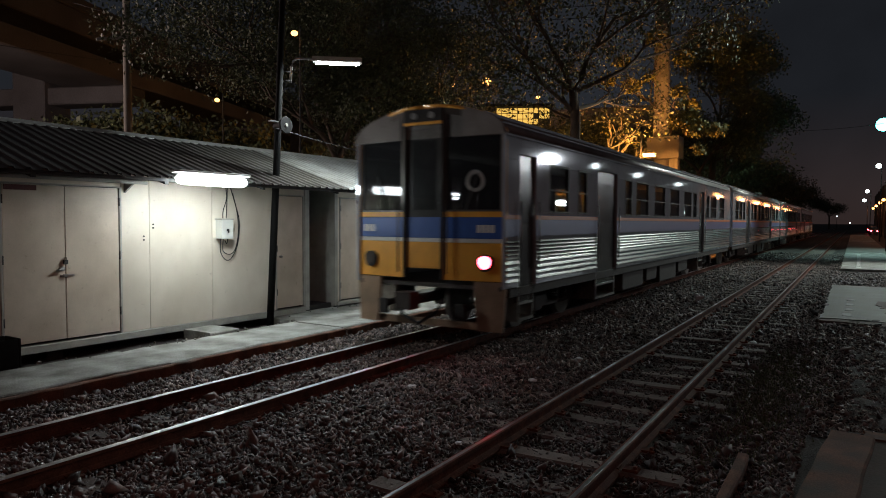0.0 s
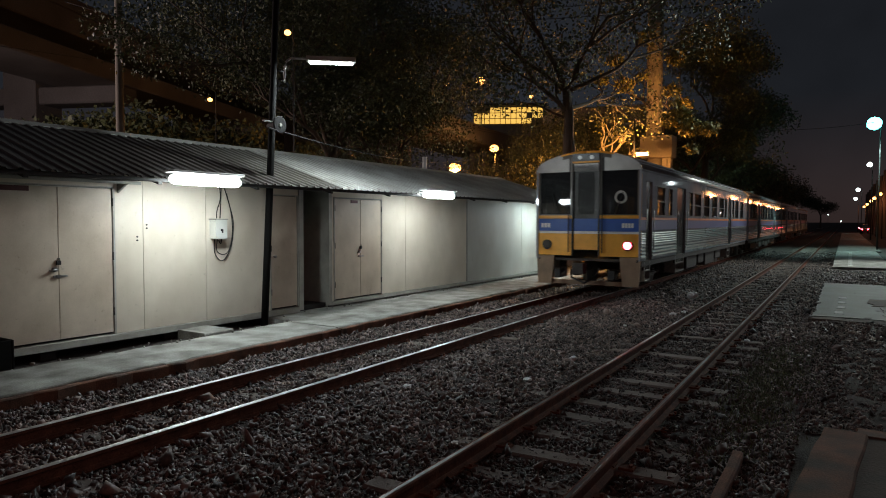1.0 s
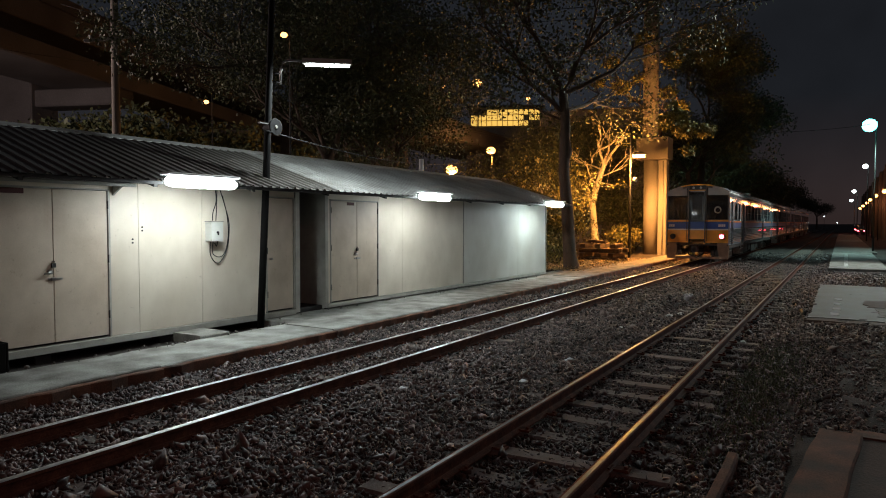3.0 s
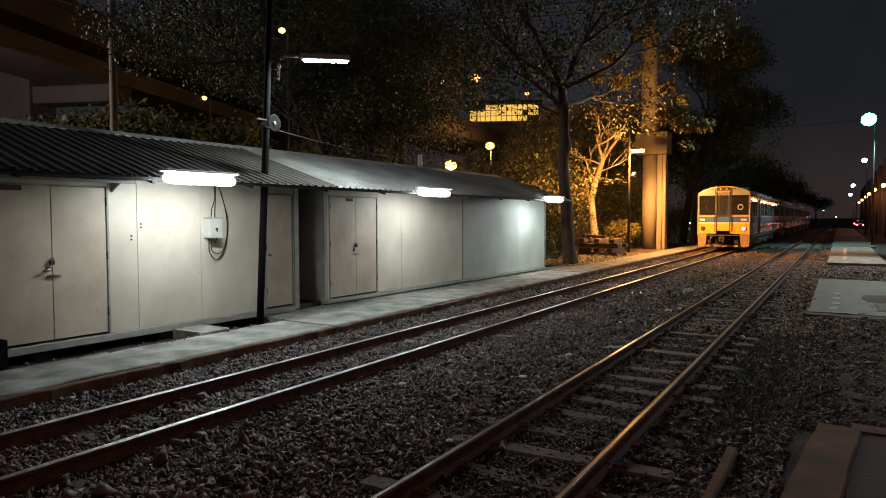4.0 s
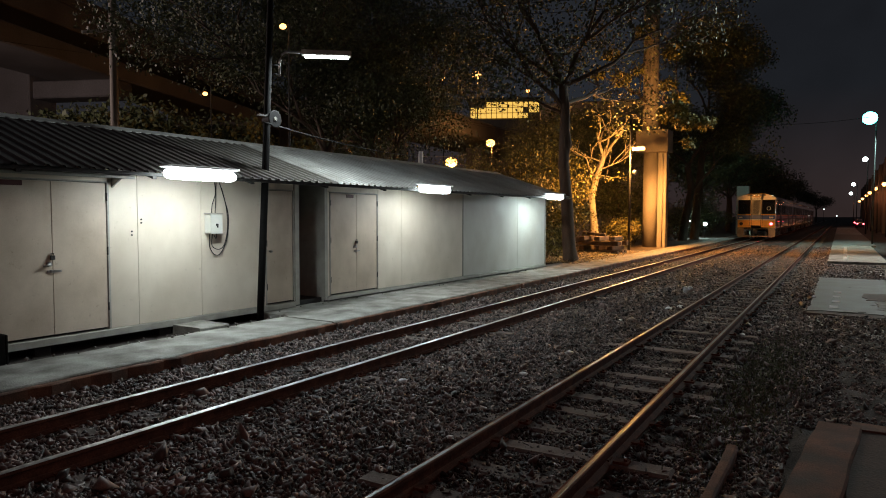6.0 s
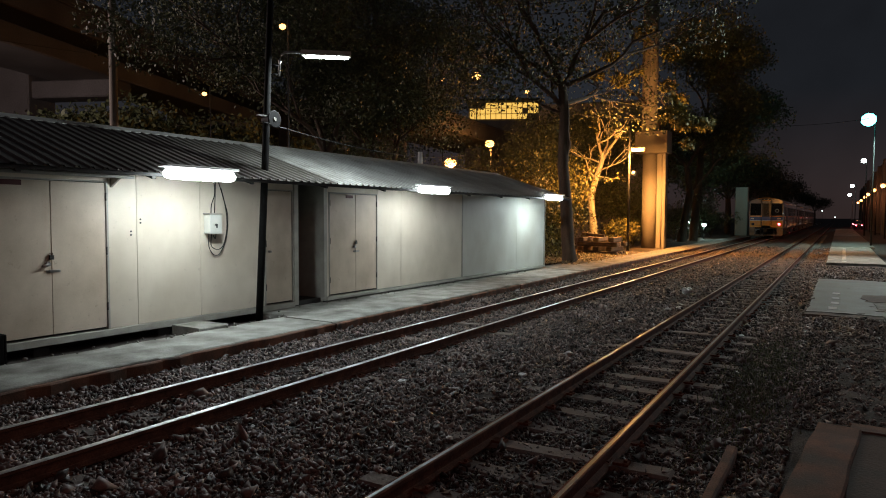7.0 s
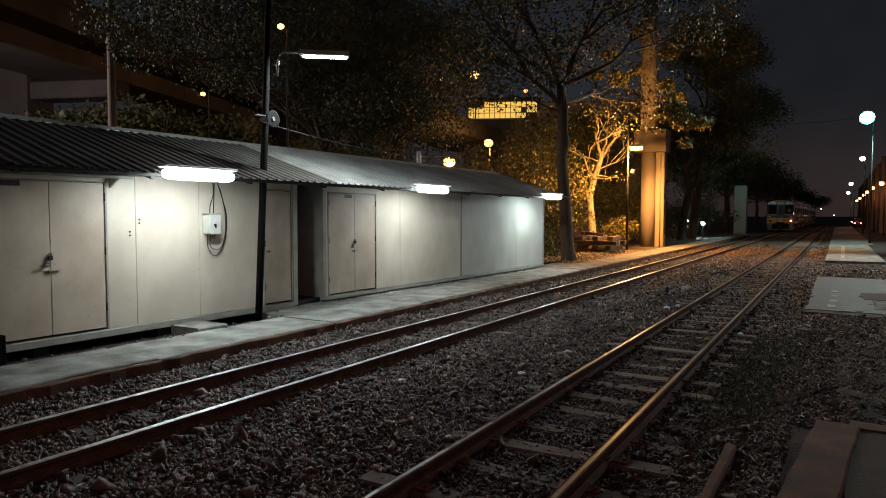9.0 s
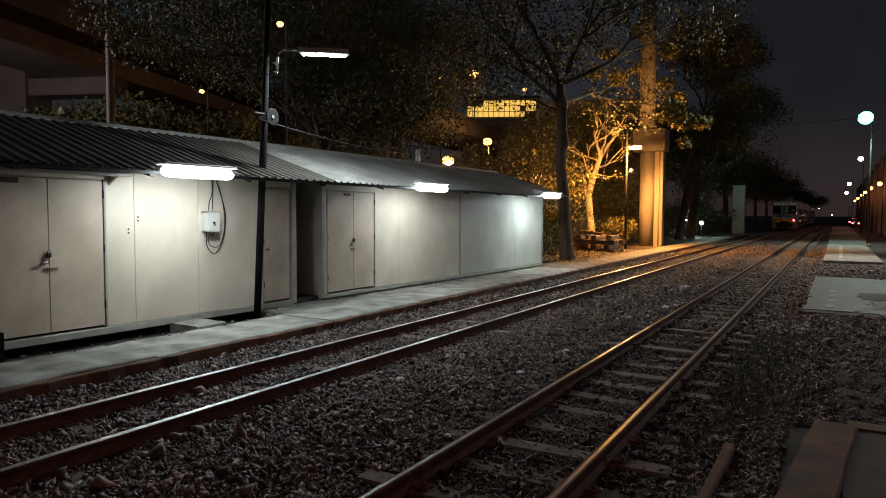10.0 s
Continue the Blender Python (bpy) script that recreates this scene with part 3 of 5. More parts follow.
    prism(bm, [(-2.2, 3.36), (-2.0, 3.445), (-1.8, 3.36), (-1.8, 3.35), (-2.0, 3.43), (-2.2, 3.35)], "y", -1.62, 21.77)
    add("ridge_cap", bm, M_ROOF)
    bm = bmesh.new()
    tube(bm, [(-2.3, 17.2, 3.3), (-2.3, 17.2, 3.85)], 0.075, 12)
    add("vent_pipe", bm, M_WHITE, label="short pale vent pipe")
    for y in np.arange(-1.3, 21.6, 1.8):
        bm = bmesh.new()
        prism(bm, [(-0.05, 2.62), (-0.05, 2.71), (0.86, 2.44), (0.86, 2.36)], "y", y, y + 0.06)
        add("rafter", bm, M_DARK)
    add("eave_purlin", bbox(0.80, 0.86, -1.6, 21.7, 2.40, 2.452, 0.004), M_DARK)
    return shed


def build_wall_lamps():
    """Fluorescent battens under the eave; their light leaves through a diffuser."""
    group = "lamps under the eave"
    base = None
    bm = bbox(-0.11, 0.11, -0.64, 0.64, 0.012, 0.05, 0.01)
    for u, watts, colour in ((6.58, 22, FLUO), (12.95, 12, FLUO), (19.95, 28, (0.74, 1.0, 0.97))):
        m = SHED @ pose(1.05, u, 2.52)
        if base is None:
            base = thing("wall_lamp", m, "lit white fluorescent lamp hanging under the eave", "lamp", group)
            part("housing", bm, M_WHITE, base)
            bd = bmesh.new()
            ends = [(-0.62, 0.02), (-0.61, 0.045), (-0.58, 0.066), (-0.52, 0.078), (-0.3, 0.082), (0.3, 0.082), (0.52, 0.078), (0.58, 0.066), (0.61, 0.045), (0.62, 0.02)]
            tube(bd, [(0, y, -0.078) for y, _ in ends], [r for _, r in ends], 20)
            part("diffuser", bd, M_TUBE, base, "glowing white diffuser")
            for y in (-0.4, 0.4):
                bt = bmesh.new()
                tube(bt, [(-0.1, y, 0.03), (-0.25, y, 0.0)], 0.012, 6)
                part("hanger", bt, M_DARK, base)
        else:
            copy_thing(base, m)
        lamp("eave_light", "AREA", SHED @ look((0.99, u, 2.38), (0.25, u, 0.3)), watts, colour, 1.15, 0.12).data.spread = radians(170)


def build_meter_box():
    b = thing("meter_box", SHED @ pose(0.0, 7.525, 1.53), "cream plastic electric box fixed to the shed wall", "electric box")
    part("case", bbox(0, 0.15, -0.115, 0.115, 0, 0.32, 0.012, 2), M_BOX, b)
    part("lid", bbox(0.152, 0.178, -0.12, 0.12, -0.005, 0.325, 0.01, 2), M_BOX, b)
    part("hood", bbox(-0.0, 0.195, -0.13, 0.13, 0.328, 0.342, 0.004), M_TRIM, b)
    bm = bmesh.new()
    tube(bm, [(0.17, 0.0, 0.15), (0.2, 0.0, 0.15)], 0.02, 10)
    box(bm, 0.197, 0.207, -0.012, 0.012, 0.10, 0.16)
    part("latch", bm, M_DARK, b)
    c = thing("cable_loops", SHED @ pose(0.0, 7.59, 1.52), "dark loose cables looping round the electric box", "cable")
    runs = [
        [(0.02, 0.02, 0.95), (0.03, 0.03, 0.7), (0.02, -0.03, 0.5), (0.03, -0.05, 0.36)],
        [(0.02, 0.06, 0.95), (0.03, 0.04, 0.65), (0.03, 0.02, 0.36)],
        [(0.02, 0.12, 0.9), (0.03, 0.22, 0.6), (0.03, 0.30, 0.3), (0.03, 0.26, -0.1), (0.03, 0.12, -0.34), (0.03, 0.0, -0.36), (0.03, -0.1, -0.22), (0.03, -0.1, 0.0)],
        [(0.03, 0.16, 0.8), (0.04, 0.25, 0.45), (0.04, 0.27, 0.1), (0.04, 0.2, -0.18), (0.04, 0.08, -0.27), (0.04, -0.06, -0.2), (0.04, -0.05, 0.0)],
        [(0.03, 0.05, 0.0), (0.04, 0.02, -0.08), (0.04, -0.02, -0.02)],
    ]
    for pts in runs:
        bm = bmesh.new()
        fine = []
        P = [Vector(p) for p in pts]
        for i in range(len(P) - 1):
            p0, p1, p2, p3 = P[max(i - 1, 0)], P[i], P[i + 1], P[min(i + 2, len(P) - 1)]
            for k in range(6):
                t = k / 6
                fine.append(0.5 * ((2 * p1) + (p2 - p0) * t + (2 * p0 - 5 * p1 + 4 * p2 - p3) * t * t + (3 * p1 - p0 - 3 * p2 + p3) * t ** 3))
        fine.append(P[-1])
        tube(bm, fine, 0.008, 6)
        part("cable", bm, M_BLACK, c)


def build_lamp_pole():
    """Dark steel post through the eave, with a fluorescent street lamp and a loudspeaker."""
    p = thing("lamp_pole", pose(-9.0, 8.38, 0.03), "tall dark steel lamp post standing through the eave", "lamp post")
    bm = bmesh.new()
    tube(bm, [(-0.01, -0.01, -0.5), (0.10, 0.10, 2.95), (0.22, 0.24, 7.5)], [0.066, 0.064, 0.055], 14)
    part("post", bm, M_POLE, p)
    bm = bmesh.new()
    tube(bm, [(0.27, 0.28, 4.32), (0.28, 0.29, 4.61), (0.305, 0.315, 4.71), (0.36, 0.36, 4.76), (0.59, 0.58, 4.76)], 0.022, 8)
    part("arm", bm, M_STEEL, p, "bent grey lamp arm")
    for z in (4.36, 4.52):
        bm = bmesh.new()
        tube(bm, [(0.13, 0.14, z), (0.28, 0.29, z)], 0.02, 6)
        part("bracket", bm, M_DARK, p)
    head = bbox(0.0, 0.90, -0.11, 0.11, 0.0, 0.09, 0.03, 2)
    hm = pose(0.55, 0.55, 4.715, 0, 0, 40)
    part("lamp_head", head, M_TRIM, p, "long grey lamp housing", hm)
    part("tube", bbox(0.06, 0.85, -0.02, 0.02, -0.040, -0.003, 0.012, 2), M_TUBE, p, "glowing fluorescent tube", hm)
    lamp("pole_light", "AREA", pose(-8.10, 9.22, 4.695, 0, 0, 40), 130, FLUO, 0.80, 0.04)
    s = thing("loudspeaker", pose(-8.80, 8.45, 3.55), "round grey horn loudspeaker on the lamp post", "loudspeaker")
    bm = bmesh.new()
    tube(bm, [(-0.12, 0.0, 0), (0.02, 0.0, 0), (0.12, 0.0, 0), (0.17, 0.0, 0), (0.175, 0.0, 0)], [0.05, 0.07, 0.13, 0.155, 0.14], 20)
    part("horn", bm, M_HORN, s)
    bm = bmesh.new()
    tube(bm, [(0.16, 0, 0), (0.19, 0, 0)], [0.045, 0.03], 12)
    part("driver", bm, M_TRIM, s)
    bm = bmesh.new()
    box(bm, -0.03, 0.03, -0.24, 0.24, 0.05, 0.075)
    part("crossbar", bm, M_STEEL, s)


# ---- the train ----
CAR_LEN, CAR_PITCH = 20.1, 20.8
HEIGHT_FROM = (0.0, 0.34, 1.12, 1.38, 1.80, 2.08, 2.64, 3.22, 3.64, 3.80, 4.20)
HEIGHT_TO = (0.0, 0.22, 0.96, 1.26, 1.59, 1.91, 2.43, 3.11, 3.45, 3.62, 3.98)


def roof_outline(n=14, half=1.40, z0=3.22, rise=0.58):
    return [(half * math.cos(math.pi * i / n), z0 + rise * math.sin(math.pi * i / n) ** 0.85) for i in range(n + 1)]


def build_car(name, with_cab):
    car = thing(name, pose(0, 0, 0), "stainless ribbed diesel railcar, blue and amber end with red light" if with_cab else
                "stainless ribbed diesel railcar with dark windows coupled in the train", "railcar", "cars of the train")

    def add(nm, bm, material, parent=car, label=""):
        return part(nm, bm, material, parent, label)

    H, L = 1.40, CAR_LEN
    doors = [(4.06, 5.30), (14.0, 14.8)] + ([] if not with_cab else [(0.55, 1.15)])
    doors.sort()
    wins = []
    if with_cab:
        wins += [(1.70, 2.50), (3.02, 3.42)]
    else:
        wins += [(0.8, 1.6), (1.9, 2.7), (3.0, 3.6)]
    wins += [(5.9, 6.35), (6.75, 7.75), (8.4, 9.4), (10.05, 11.05), (11.7, 12.7), (13.05, 13.5), (15.2, 15.6), (16.0, 17.0), (17.7, 18.7)]
    zf, zs, zw0, zw1, ze = 1.02, 1.12, 2.20, 2.92, 3.22
    for s in (-1, 1):
        xi, xo = (s * (H - 0.05), s * H)
        x0, x1 = min(xi, xo), max(xi, xo)
        # below the windows: ribbed panels between the doors
        edges = [0.06] + [v for d in doors for v in d] + [L]
        for a, b in zip(edges[0::2], edges[1::2]):
            if b - a < 0.15:
                continue
            add("side_panel", bbox(x0, x1, a, b, zf, zw0, 0.004), M_STAINLESS)
            bm = bmesh.new()
            for k in range(9):
                z = 1.10 + k * 0.077
                xr = s * (H + 0.022)
                prism(bm, [(xo, z), (xr, z + 0.012), (s * (H + 0.010), z + 0.034), (xo, z + 0.050)], "y", a + 0.03, b - 0.03)
            add("rib_field", bm, M_RIB, label="pressed stainless ribs")
            xb = s * (H + 0.004)
            bm = bmesh.new()
            box(bm, min(xo, xb), max(xo, xb), a, b, 1.83, 2.05)
            add("side_band", bm, M_BLUESIDE, label="grey-blue painted band")
            bm = bmesh.new()
            box(bm, min(xo, xb), max(xo, xb), a, b, 2.055, 2.12)
            add("side_stripe", bm, M_ORANGE, label="orange painted stripe")
            add("upper_panel", bbox(x0, x1, a, b, zw1, ze, 0.004), M_STAINLESS)
            cuts = [a] + [v for w in sorted(wins) if a <= w[0] and w[1] <= b for v in w] + [b]
            for c, d in zip(cuts[0::2], cuts[1::2]):
                if d - c > 0.01:
                    add("window_post", bbox(x0, x1, c, d, zw0 + 0.001, zw1 - 0.001, 0.003), M_STAINLESS)
            for w in wins:
                if a <= w[0] and w[1] <= b:
                    win = add("window", bbox(s * (H - 0.035) - 0.004, s * (H - 0.035) + 0.004, w[0], w[1], zw0, zw1, 0.001), M_GLASS, label="dark window pane")
                    bm = bmesh.new()
                    xf = s * (H + 0.006)
                    for f in ((w[0] - 0.03, w[0], zw0 - 0.03, zw1 + 0.03), (w[1], w[1] + 0.03, zw0 - 0.03, zw1 + 0.03),
                              (w[0], w[1], zw0 - 0.03, zw0), (w[0], w[1], zw1, zw1 + 0.03), (w[0], w[1], zw0 + 0.36, zw0 + 0.385)):
                        box(bm, min(xf, s * (H - 0.04)), max(xf, s * (H - 0.04)), *f)
                    part("window_frame", bm, M_DARK, win)
        for a, b in doors:
            wide = b - a
            xd = s * (H - 0.07)
            dr = add("side_door", bbox(xd - 0.02, xd + 0.02, a, b, 0.75, 3.0, 0.006), M_FRONT, label="recessed grey side door")
            part("door_pane", bbox(xd + s * 0.021 - 0.003, xd + s * 0.021 + 0.003, a + 0.15, b - 0.15, 2.0, 2.8, 0.001), M_GLASS, dr)
            add("door_lintel", bbox(x0, x1, a, b, 3.0, ze, 0.004), M_STAINLESS)
            bm = bmesh.new()
            box(bm, s * (H - 0.25) - 0.22, s * (H - 0.25) + 0.22, a + 0.05, b - 0.05, 0.45, 0.50)
            box(bm, s * (H - 0.25) - 0.22, s * (H - 0.25) + 0.22, a + 0.05, b - 0.05, 0.72, 0.76)
            box(bm, s * (H - 0.25) - 0.22, s * (H - 0.25) + 0.22, a + 0.02, a + 0.06, 0.45, 1.05)
            box(bm, s * (H - 0.25) - 0.22, s * (H - 0.25) + 0.22, b - 0.06, b - 0.02, 0.45, 1.05)
            add("entry_step", bm, M_STEEL, label="steel entry steps")
            for yy in (a - 0.04, b + 0.04):
                bm = bmesh.new()
                tube(bm, [(s * (H + 0.04), yy, 1.25), (s * (H + 0.04), yy, 2.35)], 0.014, 8)
                add("grab_rail", bm, M_STEEL)
    # roof with its drip edge
    bm = bmesh.new()
    out = roof_outline()
    prism(bm, out, "y", 0.03, L)
    for f in bm.faces:
        f.smooth = len(f.verts) == 4
    add("roof", bm, M_TROOF)
    for s in (-1, 1):
        for a in (0.30, 0.52, 0.74):
            xr, zr = 1.40 * math.cos(a), 3.22 + 0.58 * math.sin(a) ** 0.85
            add("roof_rib", bbox(s * xr - 0.015, s * xr + 0.015, 0.06, L - 0.02, zr - 0.02, zr + 0.018, 0.004), M_STAINLESS)
        add("drip_rail", bbox(s * 1.405 - 0.02, s * 1.405 + 0.02, 0.05, L - 0.02, 3.20, 3.235, 0.004), M_STAINLESS)
    for y in (7.5, 11.5, 16.0):
        add("roof_vent", bbox(-0.4, 0.4, y, y + 0.7, 3.75, 3.90, 0.03), M_TROOF)
    # floor, inner end walls, seats
    add("floor", bbox(-1.34, 1.34, 0.1, L - 0.02, 0.98, 1.05, 0.005), M_UNDER)
    add("end_wall", bbox(-1.345, 1.345, L - 0.06, L - 0.005, 1.055, 3.22, 0.005), M_STAINLESS)
    for y in np.arange(5.6, 13.4, 1.65):
        for s in (-1, 1):
            bm = bmesh.new()
            box(bm, s * 0.86 - 0.42, s * 0.86 + 0.42, y, y + 0.42, 1.35, 1.48)
            box(bm, s * 0.86 - 0.42, s * 0.86 + 0.42, y + 0.42, y + 0.52, 1.35, 2.12)
            bevel(bm, 0.03)
            add("seat", bm, M_SEAT)
    # underframe: sills, tanks, boxes, bogies
    for s in (-1, 1):
        add("sill", bbox(s * 1.33 - 0.04, s * 1.33 + 0.04, 0.3, L - 0.1, 0.86, 1.015, 0.01), M_UNDER)
    for a, b, z in ((6.2, 7.9, 0.42), (8.2, 9.2, 0.5), (9.5, 11.4, 0.36), (11.7, 12.9, 0.5)):
        for s in (-1, 1):
            add("equipment_box", bbox(s * 0.85 - 0.42, s * 0.85 + 0.42, a, b, z, 0.97, 0.03), M_UNDER)
    for y in (3.1, 17.0):
        bog = add("bogie", bbox(-0.95, 0.95, y - 0.12, y + 0.12, 0.42, 0.62, 0.02), M_UNDER)
        for s in (-1, 1):
            bm = bmesh.new()
            prism(bm, [(y - 1.5, 0.40), (y - 1.5, 0.56), (y - 0.5, 0.62), (y - 0.35, 0.44), (y + 0.35, 0.44), (y + 0.5, 0.62), (y + 1.5, 0.56), (y + 1.5, 0.40), (y + 0.4, 0.33), (y - 0.4, 0.33)],
                  "x", s * 0.86 - 0.06, s * 0.86 + 0.06)
            part("bogie_frame", bm, M_UNDER, bog)
            for dy in (-1.05, 1.05):
                bm = bmesh.new()
                tube(bm, [(s * 0.50, y + dy, 0.43), (s * 0.53, y + dy, 0.43), (s * 0.53, y + dy, 0.43), (s * 0.62, y + dy, 0.43)], [0.455, 0.455, 0.43, 0.43], 24)
                part("wheel", bm, M_STEEL, bog)
                part("axle_box", bbox(s * 0.93 - 0.1, s * 0.93 + 0.1, y + dy - 0.16, y + dy + 0.16, 0.30, 0.60, 0.03), M_UNDER, bog)
            for dy in (-0.2, 0.2):
                bm = bmesh.new()
                for k in range(6):
                    tube(bm, [(s * 0.95, y + dy, 0.42 + 0.05 * k), (s * 0.95, y + dy, 0.445 + 0.05 * k)], 0.09, 12)
                part("spring", bm, M_UNDER, bog)
    # couplings
    for y0, y1 in ((-0.55, 0.4), (L - 0.4, L + 0.35)):
        bm = bmesh.new()
        tube(bm, [(0, y0, 0.80), (0, y1, 0.80)], 0.075, 10)
        box(bm, -0.14, 0.14, y0, y0 + 0.25, 0.68, 0.95)
        add("coupler", bm, M_UNDER)
    if with_cab:
        before = set(car.children_recursive)
        cab_front(car, add)
        for ob in set(car.children_recursive) - before:   # outer thirds of the end are swept back a little
            for v in ob.data.vertices:
                v.co.y += 0.11 * max(0.0, abs(v.co.x) - 0.38)
    else:
        add("end_wall", bbox(-1.345, 1.345, 0.03, 0.085, 1.055, 3.22, 0.005), M_STAINLESS)
        add("end_door", bbox(-0.40, 0.40, -0.01, 0.028, 1.1, 3.0, 0.01), M_FRONT)
        bm = bmesh.new()
        for x0, x1, z0, z1 in ((-0.55, -0.42, 1.05, 3.15), (0.42, 0.55, 1.05, 3.15), (-0.55, 0.55, 3.0, 3.15)):
            box(bm, x0, x1, -0.45, 0.025, z0, z1)
        add("gangway_bellows", bm, M_BLACK)
    # body heights and width of this low-floored metre gauge stock
    for ob in car.children_recursive:
        if ob.name.startswith("bogie") or (ob.parent and ob.parent.name.startswith("bogie")):
            continue
        for v in ob.data.vertices:
            v.co.x *= 0.98
            v.co.z = float(np.interp(v.co.z, HEIGHT_FROM, HEIGHT_TO))
    return car


def cab_front(car, add):
    """The train's blunt end: two windscreens, a middle door, paint bands, lights, skirts."""
    def plate(x0, x1, z0, z1, mm, name="front_panel", y0=0.0, y1=0.06, label=""):
        return add(name, bbox(x0, x1, y0, y1, z0, z1, 0.006), mm, label=label)
    W = 1.40
    plate(-W, -0.372, 1.12, 1.72, M_AMBER, "front_panel", label="amber yellow front panel")
    plate(0.372, W, 1.12, 1.72, M_AMBER, "front_panel", label="amber yellow front panel")
    plate(-W, -0.372, 1.722, 1.80, M_WHITE, "front_stripe", label="thin white stripe")
    plate(0.372, W, 1.722, 1.80, M_WHITE, "front_stripe", label="thin white stripe")
    plate(-W, -0.372, 1.802, 2.08, M_BLUE, "front_band", label="blue front band")
    plate(0.372, W, 1.802, 2.08, M_BLUE, "front_band", label="blue front band")
    plate(-W, -0.372, 2.082, 2.17, M_AMBER, "front_stripe", label="amber stripe")
    plate(0.372, W, 2.082, 2.17, M_AMBER, "front_stripe", label="amber stripe")

    def zroof(x):
        return 3.22 + 0.58 * math.sqrt(max(0.0, 1 - (x / 1.402) ** 2)) ** 0.85
    # middle gangway door, slightly recessed
    d = plate(-0.33, 0.33, 1.25, 3.42, M_FRONT, "gangway_door", 0.03, 0.08)
    part("door_pane", bbox(-0.22, 0.22, 0.022, 0.028, 2.2, 3.2, 0.001), M_GLASS, d)
    part("door_band", bbox(-0.329, 0.329, 0.02, 0.029, 1.802, 2.08, 0.002), M_BLUE, d)
    part("door_band", bbox(-0.329, 0.329, 0.02, 0.029, 1.26, 1.72, 0.002), M_AMBER, d)
    part("door_stripe", bbox(-0.329, 0.329, 0.02, 0.029, 1.722, 1.80, 0.002), M_WHITE, d)
    for s in (-1, 1):
        plate(s * 0.352 - 0.019, s * 0.352 + 0.019, 1.12, 3.46, M_FRONT, "door_post", -0.03, 0.07)
        bm = bmesh.new()
        tube(bm, [(s * 0.45, -0.05, 1.2), (s * 0.45, -0.06, 1.3), (s * 0.45, -0.06, 2.2), (s * 0.45, -0.02, 2.3)], 0.016, 8)
        add("grab_rail", bm, M_DARK)
        # windscreen with rounded outer top corner, in a painted surround
        def outl(k):
            xi, xo, zb = 0.42 + k, 1.30 - k, 2.20 + k
            pts = [(xi, zb), (xo, zb), (xo, zroof(xo) - 0.26)]
            for i in range(1, 8):
                x = xo + (xi - xo) * i / 7
                pts.append((x, zroof(x) - 0.13 - 0.06 * (1 - i / 7)))
            return pts
        bm = bmesh.new()
        o, n = [(0.372, 2.172), (W, 2.172), (W, zroof(W) - 0.02)] + [(W + (0.372 - W) * i / 7, zroof(W + (0.372 - W) * i / 7) - 0.03) for i in range(1, 8)], outl(0)
        for yy in (0.0, 0.06):
            vo = [bm.verts.new((s * x, yy, z)) for x, z in o]
            vi = [bm.verts.new((s * x, yy, z)) for x, z in n]
            m_ = len(o)
            for i in range(m_):
                bm.faces.new((vo[i], vo[(i + 1) % m_], vi[(i + 1) % m_], vi[i]))
        add("windscreen_surround", bm, M_CABSKIN, label="dull grey windscreen surround")
        bm = bmesh.new()
        prism(bm, [(s * x, z) for x, z in n], "y", 0.02, 0.03)
        ws = add("windscreen", bm, M_CABGLASS, label="dark cab windscreen")
        bm = bmesh.new()
        tube(bm, [(s * 0.75, -0.01, 2.2), (s * 0.95, -0.015, 2.75)], 0.012, 6)
        part("wiper", bm, M_BLACK, ws)
        # frame line in amber round the outline
        bm = bmesh.new()
        tube(bm, [(s * 1.375, 0.0, 1.15), (s * 1.375, 0.0, 3.1)] + [(s * 1.375 * math.cos(a), 0.02, 3.20 + 0.575 * math.sin(a) ** 0.85) for a in [i / 12 * math.pi / 2 for i in range(1, 13)]], 0.03, 8)
        add("edge_moulding", bm, M_AMBER, label="amber edge moulding")
        # lights
        bm = bmesh.new()
        tube(bm, [(s * 1.08, -0.05, 1.38), (s * 1.08, 0.02, 1.38)], 0.13, 18)
        rim = add("light_rim", bm, M_DARK)
        bm = bmesh.new()
        tube(bm, [(s * 1.08, -0.058, 1.38), (s * 1.08, -0.052, 1.38)], [0.08, 0.10], 16)
        part("tail_light", bm, M_RED if s > 0 else M_UNDER, rim, "glowing red light" if s > 0 else "unlit headlight")
        # skirts down beside the rails
        bm = bmesh.new()
        prism(bm, [(s * 0.88, 1.11), (s * W, 1.11), (s * (W - 0.05), 0.34), (s * 0.96, 0.34), (s * 0.90, 0.80)], "y", 0.0, 0.05)
        add("front_skirt", bm, M_SKIRT, label="grey skirt beside the coupler")
        bm = bmesh.new()
        tube(bm, [(s * 0.72, -0.10, 0.66), (s * 0.72, 0.3, 0.70)], 0.055, 10)
        box(bm, s * 0.72 - 0.08, s * 0.72 + 0.08, -0.14, -0.06, 0.52, 0.76)
        add("brake_hose", bm, M_BLACK)
    # beam with lower guard
    plate(-1.30, 1.30, 0.33, 0.45, M_SKIRT, "guard_beam", 0.06, 0.12)
    # top dome, destination box and roof lights
    bm = bmesh.new()
    out = [(x, z) for x, z in roof_outline() if z > 3.3]
    prism(bm, [(1.36, 3.20)] + out + [(-1.36, 3.20)], "y", 0.065, 0.12)
    add("front_dome", bm, M_CABSKIN)
    plate(-0.36, 0.36, 3.47, 3.74, M_FRONT, "destination_box", -0.03, 0.06)
    part("destination_plate", bbox(-0.36, 0.36, -0.036, -0.031, 3.475, 3.53, 0.002), M_AMBER, car)
